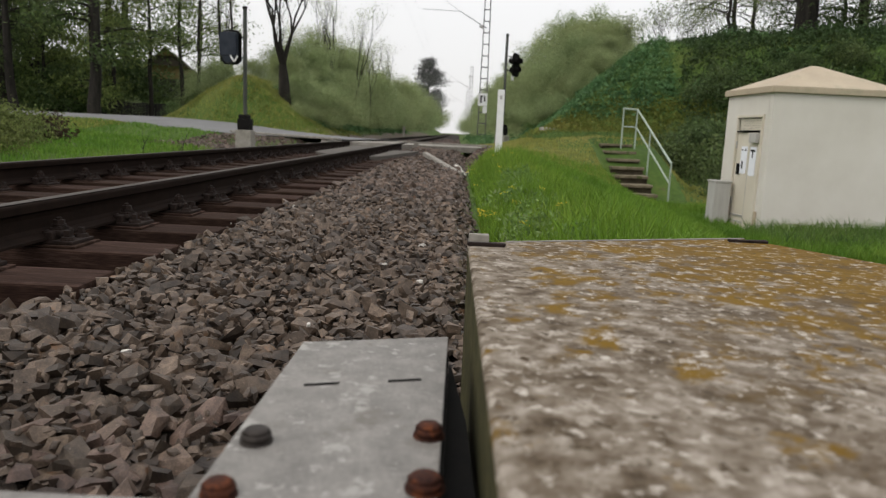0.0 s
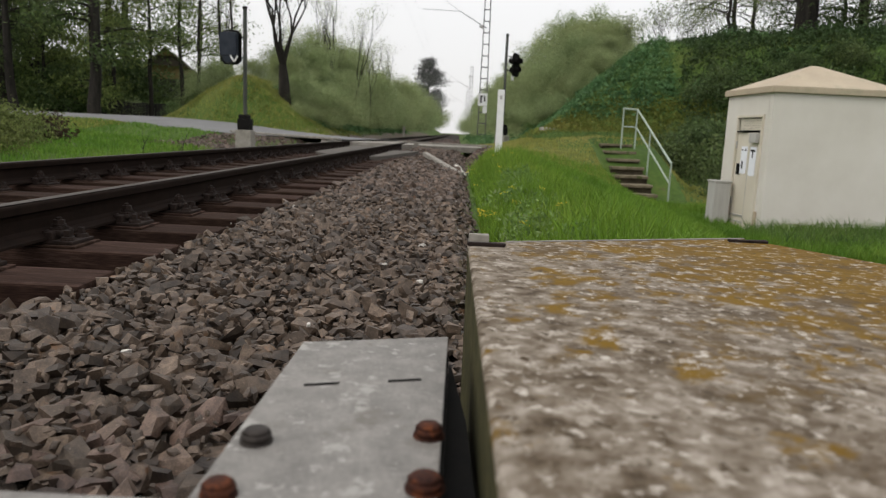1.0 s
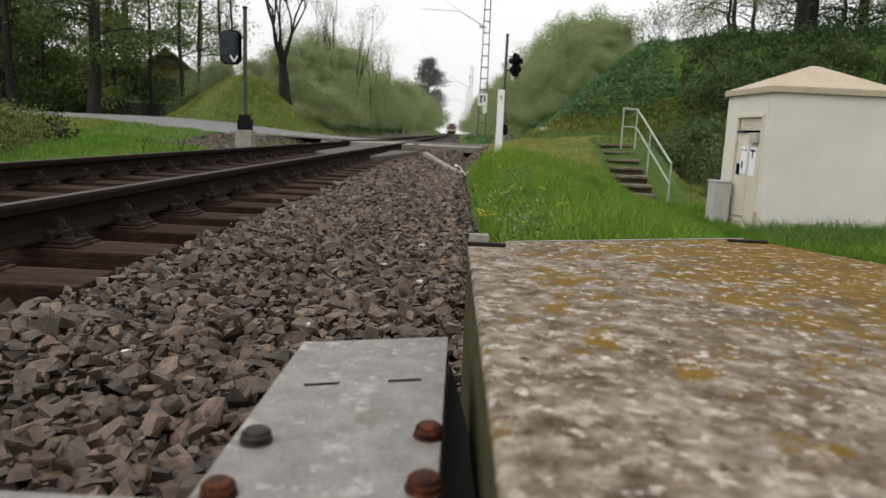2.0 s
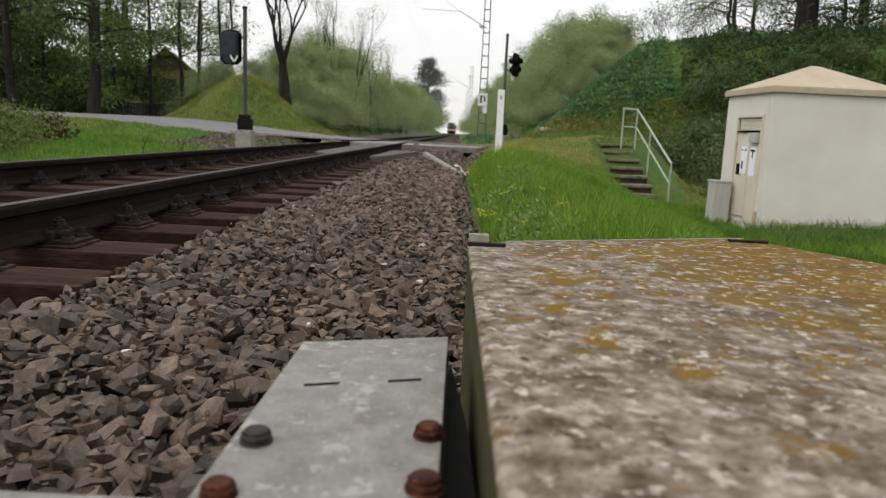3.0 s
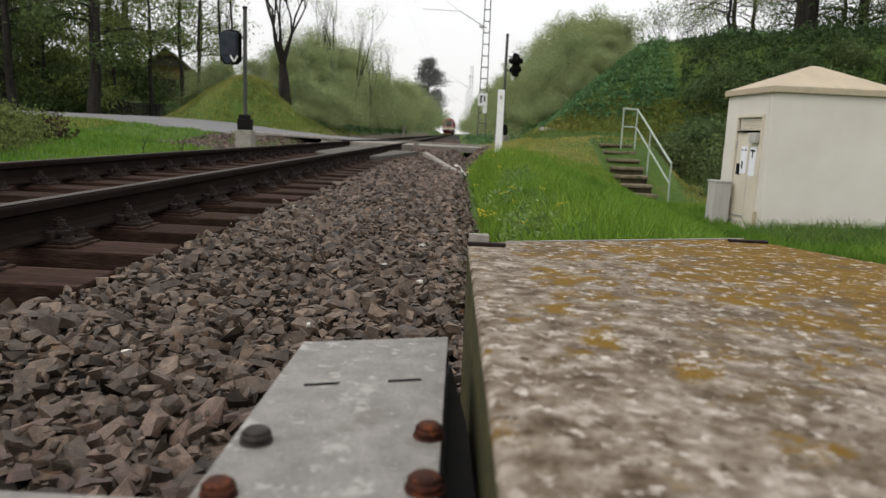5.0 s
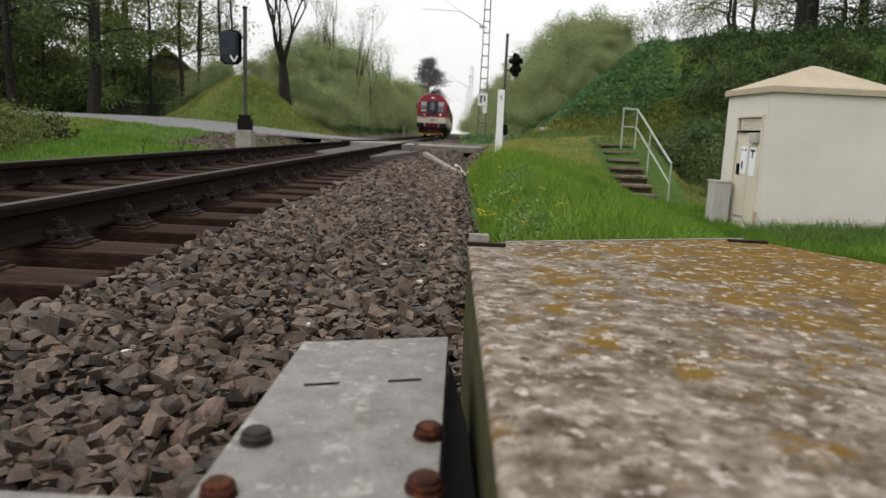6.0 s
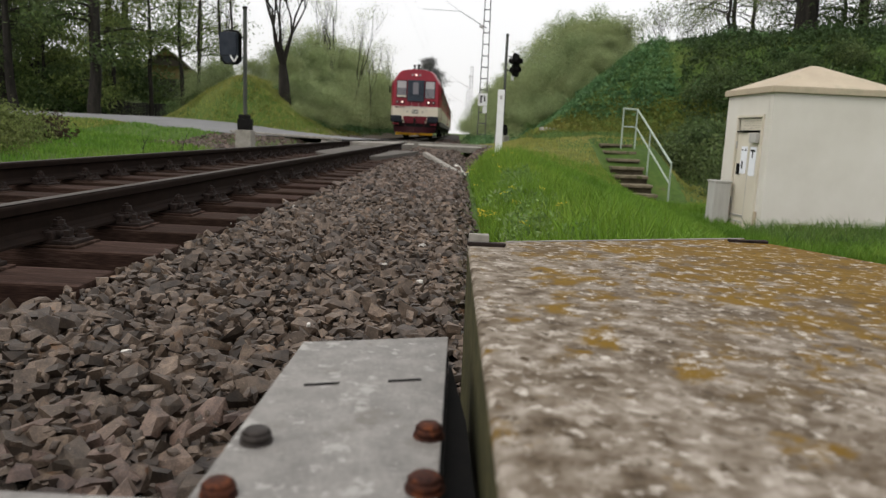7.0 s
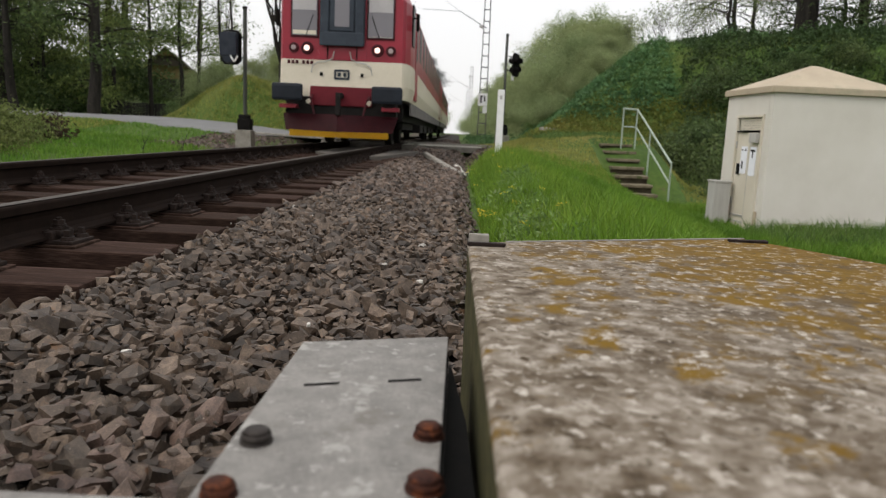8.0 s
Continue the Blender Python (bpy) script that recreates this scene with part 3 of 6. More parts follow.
def sleeper_thing():
    """A wooden sleeper with a ribbed plate, clips and screws at each rail."""
    s = thing("sleeper", "dark tar-soaked oak sleeper with iron rail fastenings", "sleeper", "sleepers under the track")
    b = bmesh.new()
    box(b, (-1.3, -0.13, -0.36), (1.3, 0.13, -0.182), 0.012)
    for v in b.verts:
        v.co.z += 0.004 * math.sin(v.co.x * 9) + (0.003 if v.co.y > 0 else 0)
    part("beam", b, M_SLEEPER, s)
    for side in (-1, 1):
        c = side * 0.7525
        b = bmesh.new()
        box(b, (c - 0.205, -0.105, -0.184), (c + 0.205, 0.105, -0.172), 0.003)
        part("pad", b, M_SLEEPER, s, "dark wooden pad under the rib plate")
        b = bmesh.new()
        box(b, (c - 0.185, -0.088, -0.172), (c + 0.185, 0.088, -0.1565), 0.004)
        for e in (-1, 1):
            box(b, (c + e * 0.084 - 0.016, -0.085, -0.158), (c + e * 0.084 + 0.016, 0.085, -0.122), 0.005)
        pl = part("rib_plate", b, M_IRON, s, "rusty iron rib plate")
        for e in (-1, 1):
            b = bmesh.new()
            lo, hi = sorted((c + e * 0.040, c + e * 0.118))
            box(b, (lo, -0.052, -0.142), (hi, 0.052, -0.120), 0.007)
            lo, hi = sorted((c + e * 0.058, c + e * 0.112))
            box(b, (lo, -0.034, -0.122), (hi, 0.034, -0.110), 0.004)
            part("clip", b, M_IRON, pl)
            b = bmesh.new()
            x = c + e * 0.086
            for z, r in ((-0.110, 0.030), (-0.103, 0.028)):
                tube(b, (x, 0, z), (x, 0, z + 0.005), r, n=14)
            tube(b, (x, 0, -0.098), (x, 0, -0.080), 0.024, n=6)
            tube(b, (x, 0, -0.080), (x, 0, -0.070), 0.012, n=8)
            part("clip_bolt", b, M_IRON, pl)
            for yy in (-0.055, 0.055):
                b = bmesh.new()
                tube(b, (c + e * 0.15, yy, -0.158), (c + e * 0.15, yy, -0.142), 0.030, 0.026, n=12)
                tube(b, (c + e * 0.15, yy, -0.142), (c + e * 0.15, yy, -0.116), 0.016, 0.014, n=4)
                part("sleeper_screw", b, M_IRON, pl)
    return s


first = sleeper_thing()
first.matrix_basis = pose(TRACK, SLEEPERS[0], 0)
for k, y in enumerate(SLEEPERS[1:]):
    if y > 20.2:
        break
    copy_thing(first, pose(TRACK + RNG.uniform(-0.025, 0.025), y + RNG.uniform(-0.015, 0.015), RNG.uniform(-0.006, 0.004), 0, 0, RNG.uniform(-0.7, 0.7)))

# ---- road and crossing ----
rc = []
for (ax, ay), (bx_, by_) in zip(ROAD, ROAD[1:]):
    for t in np.linspace(0, 1, 8, endpoint=False):
        rc.append((ax + (bx_ - ax) * t, ay + (by_ - ay) * t))
rv = []
for i, (x, y) in enumerate(rc):
    x2, y2 = rc[min(i + 1, len(rc) - 1)]
    x1, y1 = rc[max(i - 1, 0)]
    d = Vector((x2 - x1, y2 - y1)).normalized()
    for o in (-2.5, -1.2, 0, 1.2, 2.5):
        X, Y = x - d.y * o, y + d.x * o
        lean = float(step01(-6.0, -13.0, x))
        rv.append((X, Y, float(road_z(x)) + 0.03 - 0.012 * abs(o) + lean * (0.08 - 0.035 * o)))
rf = [(i * 5 + j, i * 5 + j + 1, i * 5 + j + 6, i * 5 + j + 5) for i in range(len(rc) - 1) for j in range(4)]
road = new("road", raw_mesh("road", rv, rf, M_ASPHALT, True))
tagged(road, "narrow grey asphalt lane climbing away from the crossing", "road", kind="structure")

crossing = thing("level_crossing", "concrete panels of a level crossing over the track", "crossing")
crossing["kind"] = "structure"
for k in range(5):
    y0 = 20.6 + 1.2 * k
    b = bmesh.new()
    box(b, (TRACK - 0.66, y0 + 0.01, -0.16), (TRACK + 0.66, y0 + 1.18, -0.012), 0.012)
    part("panel", b, M_CONC, crossing)
    b = bmesh.new()
    box(b, (TRACK + 0.84, y0 + 0.01, -0.2), (TRACK + 3.3, y0 + 1.18, -0.03), 0.012)
    part("panel", b, M_CONC, crossing)
    b = bmesh.new()
    box(b, (TRACK - 1.5, y0 + 0.01, -0.2), (TRACK - 0.84, y0 + 1.18, -0.02), 0.012)
    part("panel", b, M_CONC, crossing)


def kerb(p0, p1, h=0.1, w=0.2, mat_=None, label="pale worn concrete kerb beam on short supports", posts=()):
    t = thing("kerb", label, "kerb", "kerbs of the crossing")
    t["kind"] = "structure"
    a, c = Vector(p0), Vector(p1)
    d = (c - a)
    side = Vector((-d.y, d.x, 0)).normalized() * w / 2
    b = bmesh.new()
    top = [b.verts.new(q) for q in (a - side, c - side, c + side, a + side)]
    low = [b.verts.new(q.co - Vector((0, 0, h))) for q in top]
    b.faces.new(top)
    b.faces.new(low[::-1])
    for i in range(4):
        b.faces.new((low[i], low[(i + 1) % 4], top[(i + 1) % 4], top[i]))
    bmesh.ops.bevel(b, geom=b.edges[:], offset=0.012, segments=2, affect="EDGES")
    part("beam", b, mat_ or M_CONC, t)
    for s in posts:
        q = a + d * s
        b = bmesh.new()
        box(b, (q.x - 0.07, q.y - 0.09, -0.5), (q.x + 0.07, q.y + 0.06, q.z - h - 0.003), 0.01)
        part("support", b, M_CONC, t)
    return t


kerb((-3.42, 20.45, 0.07), (-7.6, 24.0, 0.13), 0.06, 0.22, posts=(0.12, 0.5))
kerb((-1.55, 20.4, 0.07), (1.9, 20.3, 0.05), 0.05, 0.22, posts=(0.1,))
kerb((-0.74, 16.2, -0.10), (0.03, 10.9, -0.235), 0.09, 0.11, label="pale concrete edging that slopes down into the ballast")
slab = thing("concrete_ramp", "grey dusty ramp slab beside the rail", "slab")
slab["kind"] = "structure"
b = bmesh.new()
prism(b, [(-1.58, 12.6), (-1.40, 12.9), (-0.95, 17.4), (-1.58, 17.4)], -0.3, -0.12, 0.012)
part("slab", b, M_DUST, slab)
gp = thing("gauge_slab", "grey dusty slab between the rails", "slab")
gp["kind"] = "structure"
b = bmesh.new()
prism(b, [(TRACK - 0.45, 14.6), (TRACK + 0.45, 12.2), (TRACK + 0.6, 20.4), (TRACK - 0.6, 20.4)], -0.3, -0.13, 0.02)
part("slab", b, M_DUST, gp)

# ---- the concrete chamber and the steel plate in the foreground ----
chamber = thing("cable_chamber", "weathered concrete cable chamber lid crusted with white and ochre lichen", "concrete lid")
b = bmesh.new()
outline = [(0.046, -0.35), (1.63, 0.36), (0.765, 1.89), (0.031, 1.60)]
prism(b, outline, 0.084, 0.10, 0.0)
bmesh.ops.bevel(b, geom=b.edges[:], offset=0.007, segments=3, affect="EDGES", profile=0.5)
part("lid", b, M_LICHEN, chamber)
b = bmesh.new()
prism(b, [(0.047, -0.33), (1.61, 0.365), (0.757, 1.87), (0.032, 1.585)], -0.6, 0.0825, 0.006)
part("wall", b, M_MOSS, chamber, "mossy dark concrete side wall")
for lo, hi in (((0.030, 1.545, 0.101), (0.115, 1.565, 0.107)), ((0.034, 1.596, 0.0985), (0.080, 1.630, 0.118)), ((0.70, 1.80, 0.101), (0.80, 1.815, 0.107))):
    b = bmesh.new()
    box(b, lo, hi, 0.002)
    for v in b.verts:
        v.co.z += RNG.uniform(-0.002, 0.002)
    part("hinge_strap", b, M_CONC if lo[1] > 1.59 and lo[0] < 0.5 else M_IRON, chamber, "dark corroded steel strap")

b = bmesh.new()
prism(b, [(0.12, 1.628), (0.124, 1.620), (0.768, 1.874), (0.764, 1.882)], 0.1005, 0.1025)
part("edge_angle", b, M_CONC, chamber, "thin pale angle along the far edge")

plate = thing("steel_plate", "galvanised steel bracket plate with rusty bolts beside the chamber", "bracket")
b = bmesh.new()
prism(b, [(-0.217, 0.10), (-0.006, 0.10), (-0.002, 1.085), (-0.218, 1.02)], 0.016, 0.026, 0.0018)
part("plate", b, M_ZINC, plate)
b = bmesh.new()
box(b, (-0.006, 0.12, -0.30), (0.0005, 1.02, 0.0145), 0.001)
# black filler that paints the shade down the gap between plate and chamber
prism(b, [(0.001, 0.12), (0.036, 0.12), (0.034, 0.62), (0.026, 0.84), (0.004, 1.06), (0.001, 1.06)], -0.34, -0.012)
box(b, (-0.205, 0.12, -0.30), (-0.199, 0.98, 0.0155), 0.001)
part("flange_and_gap_shade", b, M_DARK, plate, "black steel side flanges with a black filler painting the gap's shade")
for x, y, s, m in ((-0.191, 0.675, 0.9, M_BOLT), (-0.017, 0.708, 0.9, M_RUST), (-0.193, 0.566, 0.9, M_RUST), (-0.016, 0.595, 1.0, M_RUST)):
    b = bmesh.new()
    tube(b, (x, y, 0.0255), (x, y, 0.0285), 0.0185 * s, n=20)
    tube(b, (x, y, 0.0285), (x, y, 0.0365), 0.0175 * s, 0.0165 * s, n=12)
    tube(b, (x, y, 0.0365), (x, y, 0.0405), 0.0165 * s, 0.0115 * s, n=12)
    part("bolt", b, m, plate, "rust-red hexagon bolt head" if m is M_RUST else "dull grey bolt head", True)
for x0, x1, y in ((-0.178, -0.136, 0.845), (-0.076, -0.034, 0.873)):
    b = bmesh.new()
    box(b, (x0, y - 0.003, 0.0262), (x1, y + 0.003, 0.0275), 0.0005)
    for v in b.verts:
        v.co.y += (v.co.x - x0) * 0.3 - 0.006
    part("slot_edge", b, M_DARK, plate, "dark narrow slot")
b = bmesh.new()
box(b, (-0.62, 0.46, 0.0), (0.02, 0.575, 0.0155), 0.002)
part("cross_bar", b, M_ZINC, plate, "flat galvanised cross bar")
b = bmesh.new()
box(b, (-0.60, 0.48, -0.4), (-0.55, 0.53, -0.001), 0.002)
part("stake", b, M_DARK, plate)


# ---- hut, steps, signals ----
def hut():
    h = thing("relay_hut", "small cream rendered relay hut with a shallow hipped roof", "hut", at=pose(4.72, 11.0, 0, 0, 0, 4))
    W, D, Z0, Z1 = 2.0, 1.55, -1.3, 1.16
    t = 0.12
    b = bmesh.new()
    box(b, (0, 0, Z0), (W, t, Z1), 0.006)
    part("wall", b, M_PLASTER, h)
    b = bmesh.new()
    box(b, (0, D - t, Z0), (W, D, Z1), 0.006)
    part("wall", b, M_PLASTER, h)
    b = bmesh.new()
    box(b, (W - t, t + 0.002, Z0), (W, D - t - 0.002, Z1))
    part("wall", b, M_PLASTER, h)
    # west wall, with the door's opening
    y0, y1, zt = 0.26, 1.06, 0.80
    b = bmesh.new()
    box(b, (0, t + 0.002, Z0), (t, y0, Z1))
    box(b, (0, y1, Z0), (t, D - t - 0.002, Z1))
    box(b, (0, y0, zt), (t, y1, Z1))
    part("wall", b, M_PLASTER, h)
    b = bmesh.new()
    for lo, hi in (((-0.03, y0 - 0.04, -1.0), (0.03, y0, zt)), ((-0.03, y1, -1.0), (0.03, y1 + 0.04, zt)), ((-0.03, y0 - 0.04, zt), (0.03, y1 + 0.04, zt + 0.04))):
        box(b, lo, hi, 0.004)
    frame_ = part("door_frame", b, M_DOORP, h)
    b = bmesh.new()
    box(b, (0.0, y0 + 0.006, -0.98), (0.045, y1 - 0.006, 0.56), 0.005)
    door = part("door", b, M_DOORP, h, "cream painted steel door with paper notices")
    b = bmesh.new()
    for k in range(5):
        z = 0.60 + 0.038 * k
        box(b, (0.012 + 0.004 * (k % 2), y0 + 0.02, z), (0.04, y1 - 0.02, z + 0.034), 0.002)
    part("louvre", b, M_DOORP, frame_, "cream slatted ventilation grille over the door")
    # black sheet that paints the shade under the lintel and behind the slats
    b = bmesh.new()
    box(b, (0.075, y0, 0.55), (0.11, y1, zt), 0.002)
    part("recess", b, M_DARK, frame_, "black sheet painting the shade in the recess behind the grille")
    # dark strip added to draw the shaded gap above the door leaf
    b = bmesh.new()
    box(b, (-0.03, y0 + 0.42, 0.565), (0.0, y1 - 0.01, 0.585), 0.002)
    part("gap_strip", b, M_DARK, frame_, "dark strip added for the shaded gap over the door")
    b = bmesh.new()
    box(b, (-0.075, y0 + 0.04, 0.40), (-0.002, y0 + 0.26, 0.55), 0.008)
    part("meter_box", b, M_GREYP, door, "small grey box on the door")
    b = bmesh.new()
    box(b, (-0.004, y0 + 0.335, -0.96), (-0.001, y0 + 0.345, 0.55))
    part("leaf_joint", b, M_GREYP, door, "narrow joint between the door leaves")
    for z in (-0.62, 0.30):
        b = bmesh.new()
        tube(b, (-0.012, y1 - 0.012, z), (-0.012, y1 - 0.012, z + 0.12), 0.014, n=8)
        part("hinge", b, M_GREYP, door)
    b = bmesh.new()
    box(b, (-0.012, y0 + 0.10, -0.12), (-0.002, y0 + 0.30, 0.34), 0.001)
    notice = part("notice", b, M_PAPER, door, "white paper notice with black marks")
    b = bmesh.new()
    box(b, (-0.012, y0 + 0.40, -0.10), (-0.002, y0 + 0.60, 0.34), 0.001)
    part("notice", b, M_PAPER, door, "white paper notice with black marks")
    for yy, z, dy, dz in ((y0 + 0.13, 0.26, 0.14, 0.035), (y0 + 0.185, 0.16, 0.03, 0.12), (y0 + 0.42, 0.27, 0.05, 0.03), (y0 + 0.50, -0.02, 0.05, 0.12), (y0 + 0.53, 0.27, 0.05, 0.02)):
        b = bmesh.new()
        box(b, (-0.0155, yy, z), (-0.0125, yy + dy, z + dz))
        part("printed_bar", b, M_INK, door, "black printed mark")
    b = bmesh.new()
    box(b, (-0.05, y1 - 0.20, -0.12), (-0.002, y1 - 0.15, 0.06), 0.008)
    part("door_handle", b, M_DARK, door, "black door handle")
    for z in (-0.80, -0.90):
        b = bmesh.new()
        box(b, (-0.014, y0 + 0.35, z), (-0.002, y1 - 0.05, z + 0.03), 0.002)
        part("door_rib", b, M_GREYP, door)
    b = bmesh.new()
    box(b, (-0.04, y0 - 0.12, -1.02), (-0.002, y0 - 0.07, -0.66), 0.006)
    part("conduit", b, M_ROOF, h, "ochre cable conduit at the door")
    # hip roof with a deep fascia
    o = 0.055
    b = bmesh.new()
    box(b, (-o, -o, Z1 + 0.002), (W + o, D + o, Z1 + 0.10), 0.012)
    part("fascia", b, M_ROOF, h, "pale ochre fascia board")
    b = bmesh.new()
    o2 = 0.035
    base = [b.verts.new(c) for c in ((-o2, -o2, Z1 + 0.103), (W + o2, -o2, Z1 + 0.103), (W + o2, D + o2, Z1 + 0.103), (-o2, D + o2, Z1 + 0.103))]
    apex = [b.verts.new((W / 2 - 0.06, D / 2, Z1 + 0.50)), b.verts.new((W / 2 + 0.06, D / 2, Z1 + 0.50))]
    for f in ((base[0], base[1], apex[1], apex[0]), (base[1], base[2], apex[1]), (base[2], base[3], apex[0], apex[1]), (base[3], base[0], apex[0]), (base[3], base[2], base[1], base[0])):
        b.faces.new(f)
    part("roof", b, M_ROOF, h, "pale ochre sheet hip roof")
    return h


hut()
cab = thing("cable_cabinet", "low weathered grey cable cabinet beside the hut door", "cabinet", at=pose(4.22, 11.9, 0, 0, 0, 6))
b = bmesh.new()
box(b, (0.08, 0, -1.4), (0.36, 0.26, -0.27), 0.012)
part("body", b, M_GREYP, cab)
b = bmesh.new()
box(b, (0.068, -0.015, -0.268), (0.372, 0.275, -0.24), 0.008)
part("top", b, M_GREYP, cab)

# steps that run down towards the hollow
STEPS = thing("steps", "worn mossy concrete steps down a grassy slope", "steps")
STEPS["kind"] = "structure"
for k in range(8):
    x, y, z = 3.82 + 0.012 * k, 17.95 - 0.385 * k, 0.27 - 0.172 * k
    b = bmesh.new()
    box(b, (x - 0.34, y - 0.33, z - 0.30), (x + 0.41, y, z - 0.062), 0.008)
    riser = part("riser", b, M_STEP, STEPS, "dark mossy riser")
    b = bmesh.new()
    box(b, (x - 0.35 + 0.02 * (k % 2), y - 0.405, z - 0.06), (x + 0.42, y + 0.02, z), 0.014)
    for v in b.verts:
        v.co.z += RNG.uniform(-0.009, 0.009) + 0.006 * math.sin(7 * v.co.x + k)
    part("tread", b, M_TREAD, STEPS, "worn pale concrete tread")


def railing():
    r = thing("handrail", "pale green tubular steel handrail beside the steps", "railing")
    hi = 0.038 / 2
    A, B, C = Vector((3.95, 17.5, 1.11)), Vector((4.28, 17.5, 1.10)), Vector((4.46, 15.0, -0.08))
    Am, Bm, Cm = A - Vector((0, 0, 0.42)), B - Vector((0, 0, 0.42)), C - Vector((0, 0, 0.42))
    for p, q in ((A, B), (B, C)):
        b = bmesh.new()
        tube(b, p, q, hi + 0.004, n=10)
        part("top_rail", b, M_RAILING, r, smooth=False)
    for p, q in ((Am, Bm), (Bm, Cm)):
        b = bmesh.new()
        tube(b, p, q, hi, n=10)
        part("middle_rail", b, M_RAILING, r)
    mid = B.lerp(C, 0.42)
    for p, d in ((A, 1.25), (B, 1.3), (mid, 1.2), (C, 1.1)):
        b = bmesh.new()
        tube(b, p, p - Vector((0, 0, d)), hi, n=10)
        part("post", b, M_RAILING, r)
    for p in (A, B, C):
        b = bmesh.new()
        bmesh.ops.create_icosphere(b, subdivisions=2, radius=hi + 0.005, matrix=Matrix.Translation(p))
        part("elbow", b, M_RAILING, r)
    return r


railing()

marker = thing("marker_post", "white painted concrete marker post at the crossing", "post")
b = bmesh.new()
box(b, (0.668, 12.94, -0.3), (0.788, 13.06, 1.15), 0.012)
part("post", b, M_WHITE, marker)
b = bmesh.new()
box(b, (0.705, 12.932, 0.98), (0.745, 12.9385, 1.05), 0.001)
part("badge", b, M_GREYP, marker, "small grey badge")


def warning_signal(x, y, base, top, face, label, back=False, side=-1, reach=0.36):
    """A crossing warning signal: concrete foot, cable box, pole, lamp heads on a dark board."""
    s = thing("warning_signal", label, "signal", at=pose(x, y, 0, 0, 0, face))
    b = bmesh.new()
    box(b, (-0.22, -0.22, base - 0.5), (0.22, 0.22, base + 0.26), 0.02, 0.02)
    part("foot", b, M_CONC, s, "pale concrete foot")
    b = bmesh.new()
    box(b, (-0.17, -0.15, base + 0.262), (0.17, 0.15, base + 0.54), 0.02)
    box(b, (-0.12, -0.13, base + 0.50), (0.15, 0.13, base + 0.66), 0.04)
    part("cable_box", b, M_DARK, s, "black cable box")
    b = bmesh.new()
    tube(b, (0, 0, base + 0.6), (0, 0, top), 0.052, n=12)
    part("pole", b, M_POLE, s, "weathered grey pole")
    b = bmesh.new()
    tube(b, (0, 0, top), (0, 0, top + 0.05), 0.07, 0.06, n=12)
    part("pole_cap", b, M_DARK, s)
    cz = top - 0.98
    b = bmesh.new()
    cx = side * reach
    w, h2, c = 0.27, 0.43, 0.10
    pts = [(cx - w + c, -h2), (cx + w - c, -h2), (cx + w, -h2 + c), (cx + w, h2 - c), (cx + w - c, h2), (cx - w + c, h2), (cx - w, h2 - c), (cx - w, -h2 + c)]
    sweep(b, [(px_, cz + pz_) for px_, pz_ in pts], -0.02, 0.02)
    bd = part("board", b, M_DARK, s, "black chamfered signal board")
    if back:
        b = bmesh.new()
        box(b, (cx - 0.20, 0.021, cz - 0.22), (cx + 0.24, 0.22, cz + 0.36), 0.02)
        part("lamp_case", b, M_BOX, bd, "blue-black lamp case back")
        b = bmesh.new()
        tube(b, (cx + 0.02, 0.021, cz - 0.25), (cx + 0.02, 0.2, cz - 0.25), 0.17, 0.15, n=20)
        part("lamp_housing", b, M_BOX, bd)
    for dx, dz in () if back else ((-0.11, 0.14), (0.11, 0.14), (0.0, -0.18)):
        b = bmesh.new()
        tube(b, (cx + dx, 0.02, cz + dz), (cx + dx, 0.20, cz + dz), 0.115, 0.10, n=16)
        part("lamp_housing", b, M_DARK, bd)
        b = bmesh.new()
        tube(b, (cx + dx, -0.19, cz + dz + 0.015), (cx + dx, -0.022, cz + dz), 0.105, 0.10, n=16, cap=False)
        part("visor", b, M_DARK, bd)
    for dz in (-0.25, 0.25):
        b = bmesh.new()
        box(b, (min(0, cx), -0.02, cz + dz - 0.02), (max(0, cx), 0.02, cz + dz + 0.02), 0.003)
        part("bracket", b, M_DARK, s)
    b = bmesh.new()
    for dx, dz, r_ in ((-0.10, -0.50, 35), (0.10, -0.50, -35)):
        q = Matrix.Translation((cx + side * -0.15 + (dx * 0.5 if back else 0), 0.245 if back else 0.03, cz + (-0.30 if back else dz))) @ Matrix.Rotation(radians(r_ * (1.7 if back else 1)), 4, "Y") @ Matrix.Diagonal((0.7 if back else 1, 1, 0.6 if back else 1, 1))
        n0 = len(b.verts)
        box(b, (-0.13, -0.006, -0.03), (0.13, 0.006, 0.03))
        b.verts.ensure_lookup_table()
        for v in b.verts[n0:]:
            v.co = q @ v.co
    part("small_cross", b, M_WHITE, s, "small pale cross plate")
    return s


warning_signal(-5.62, 18.8, -0.06, 3.27, 180, "black level crossing warning signal seen from behind on a concrete foot", True, 1)
warning_signal(1.62, 27.0, 0.1, 3.98, 58, "slim black crossing warning signal with hooded lamps", side=1, reach=0.78)


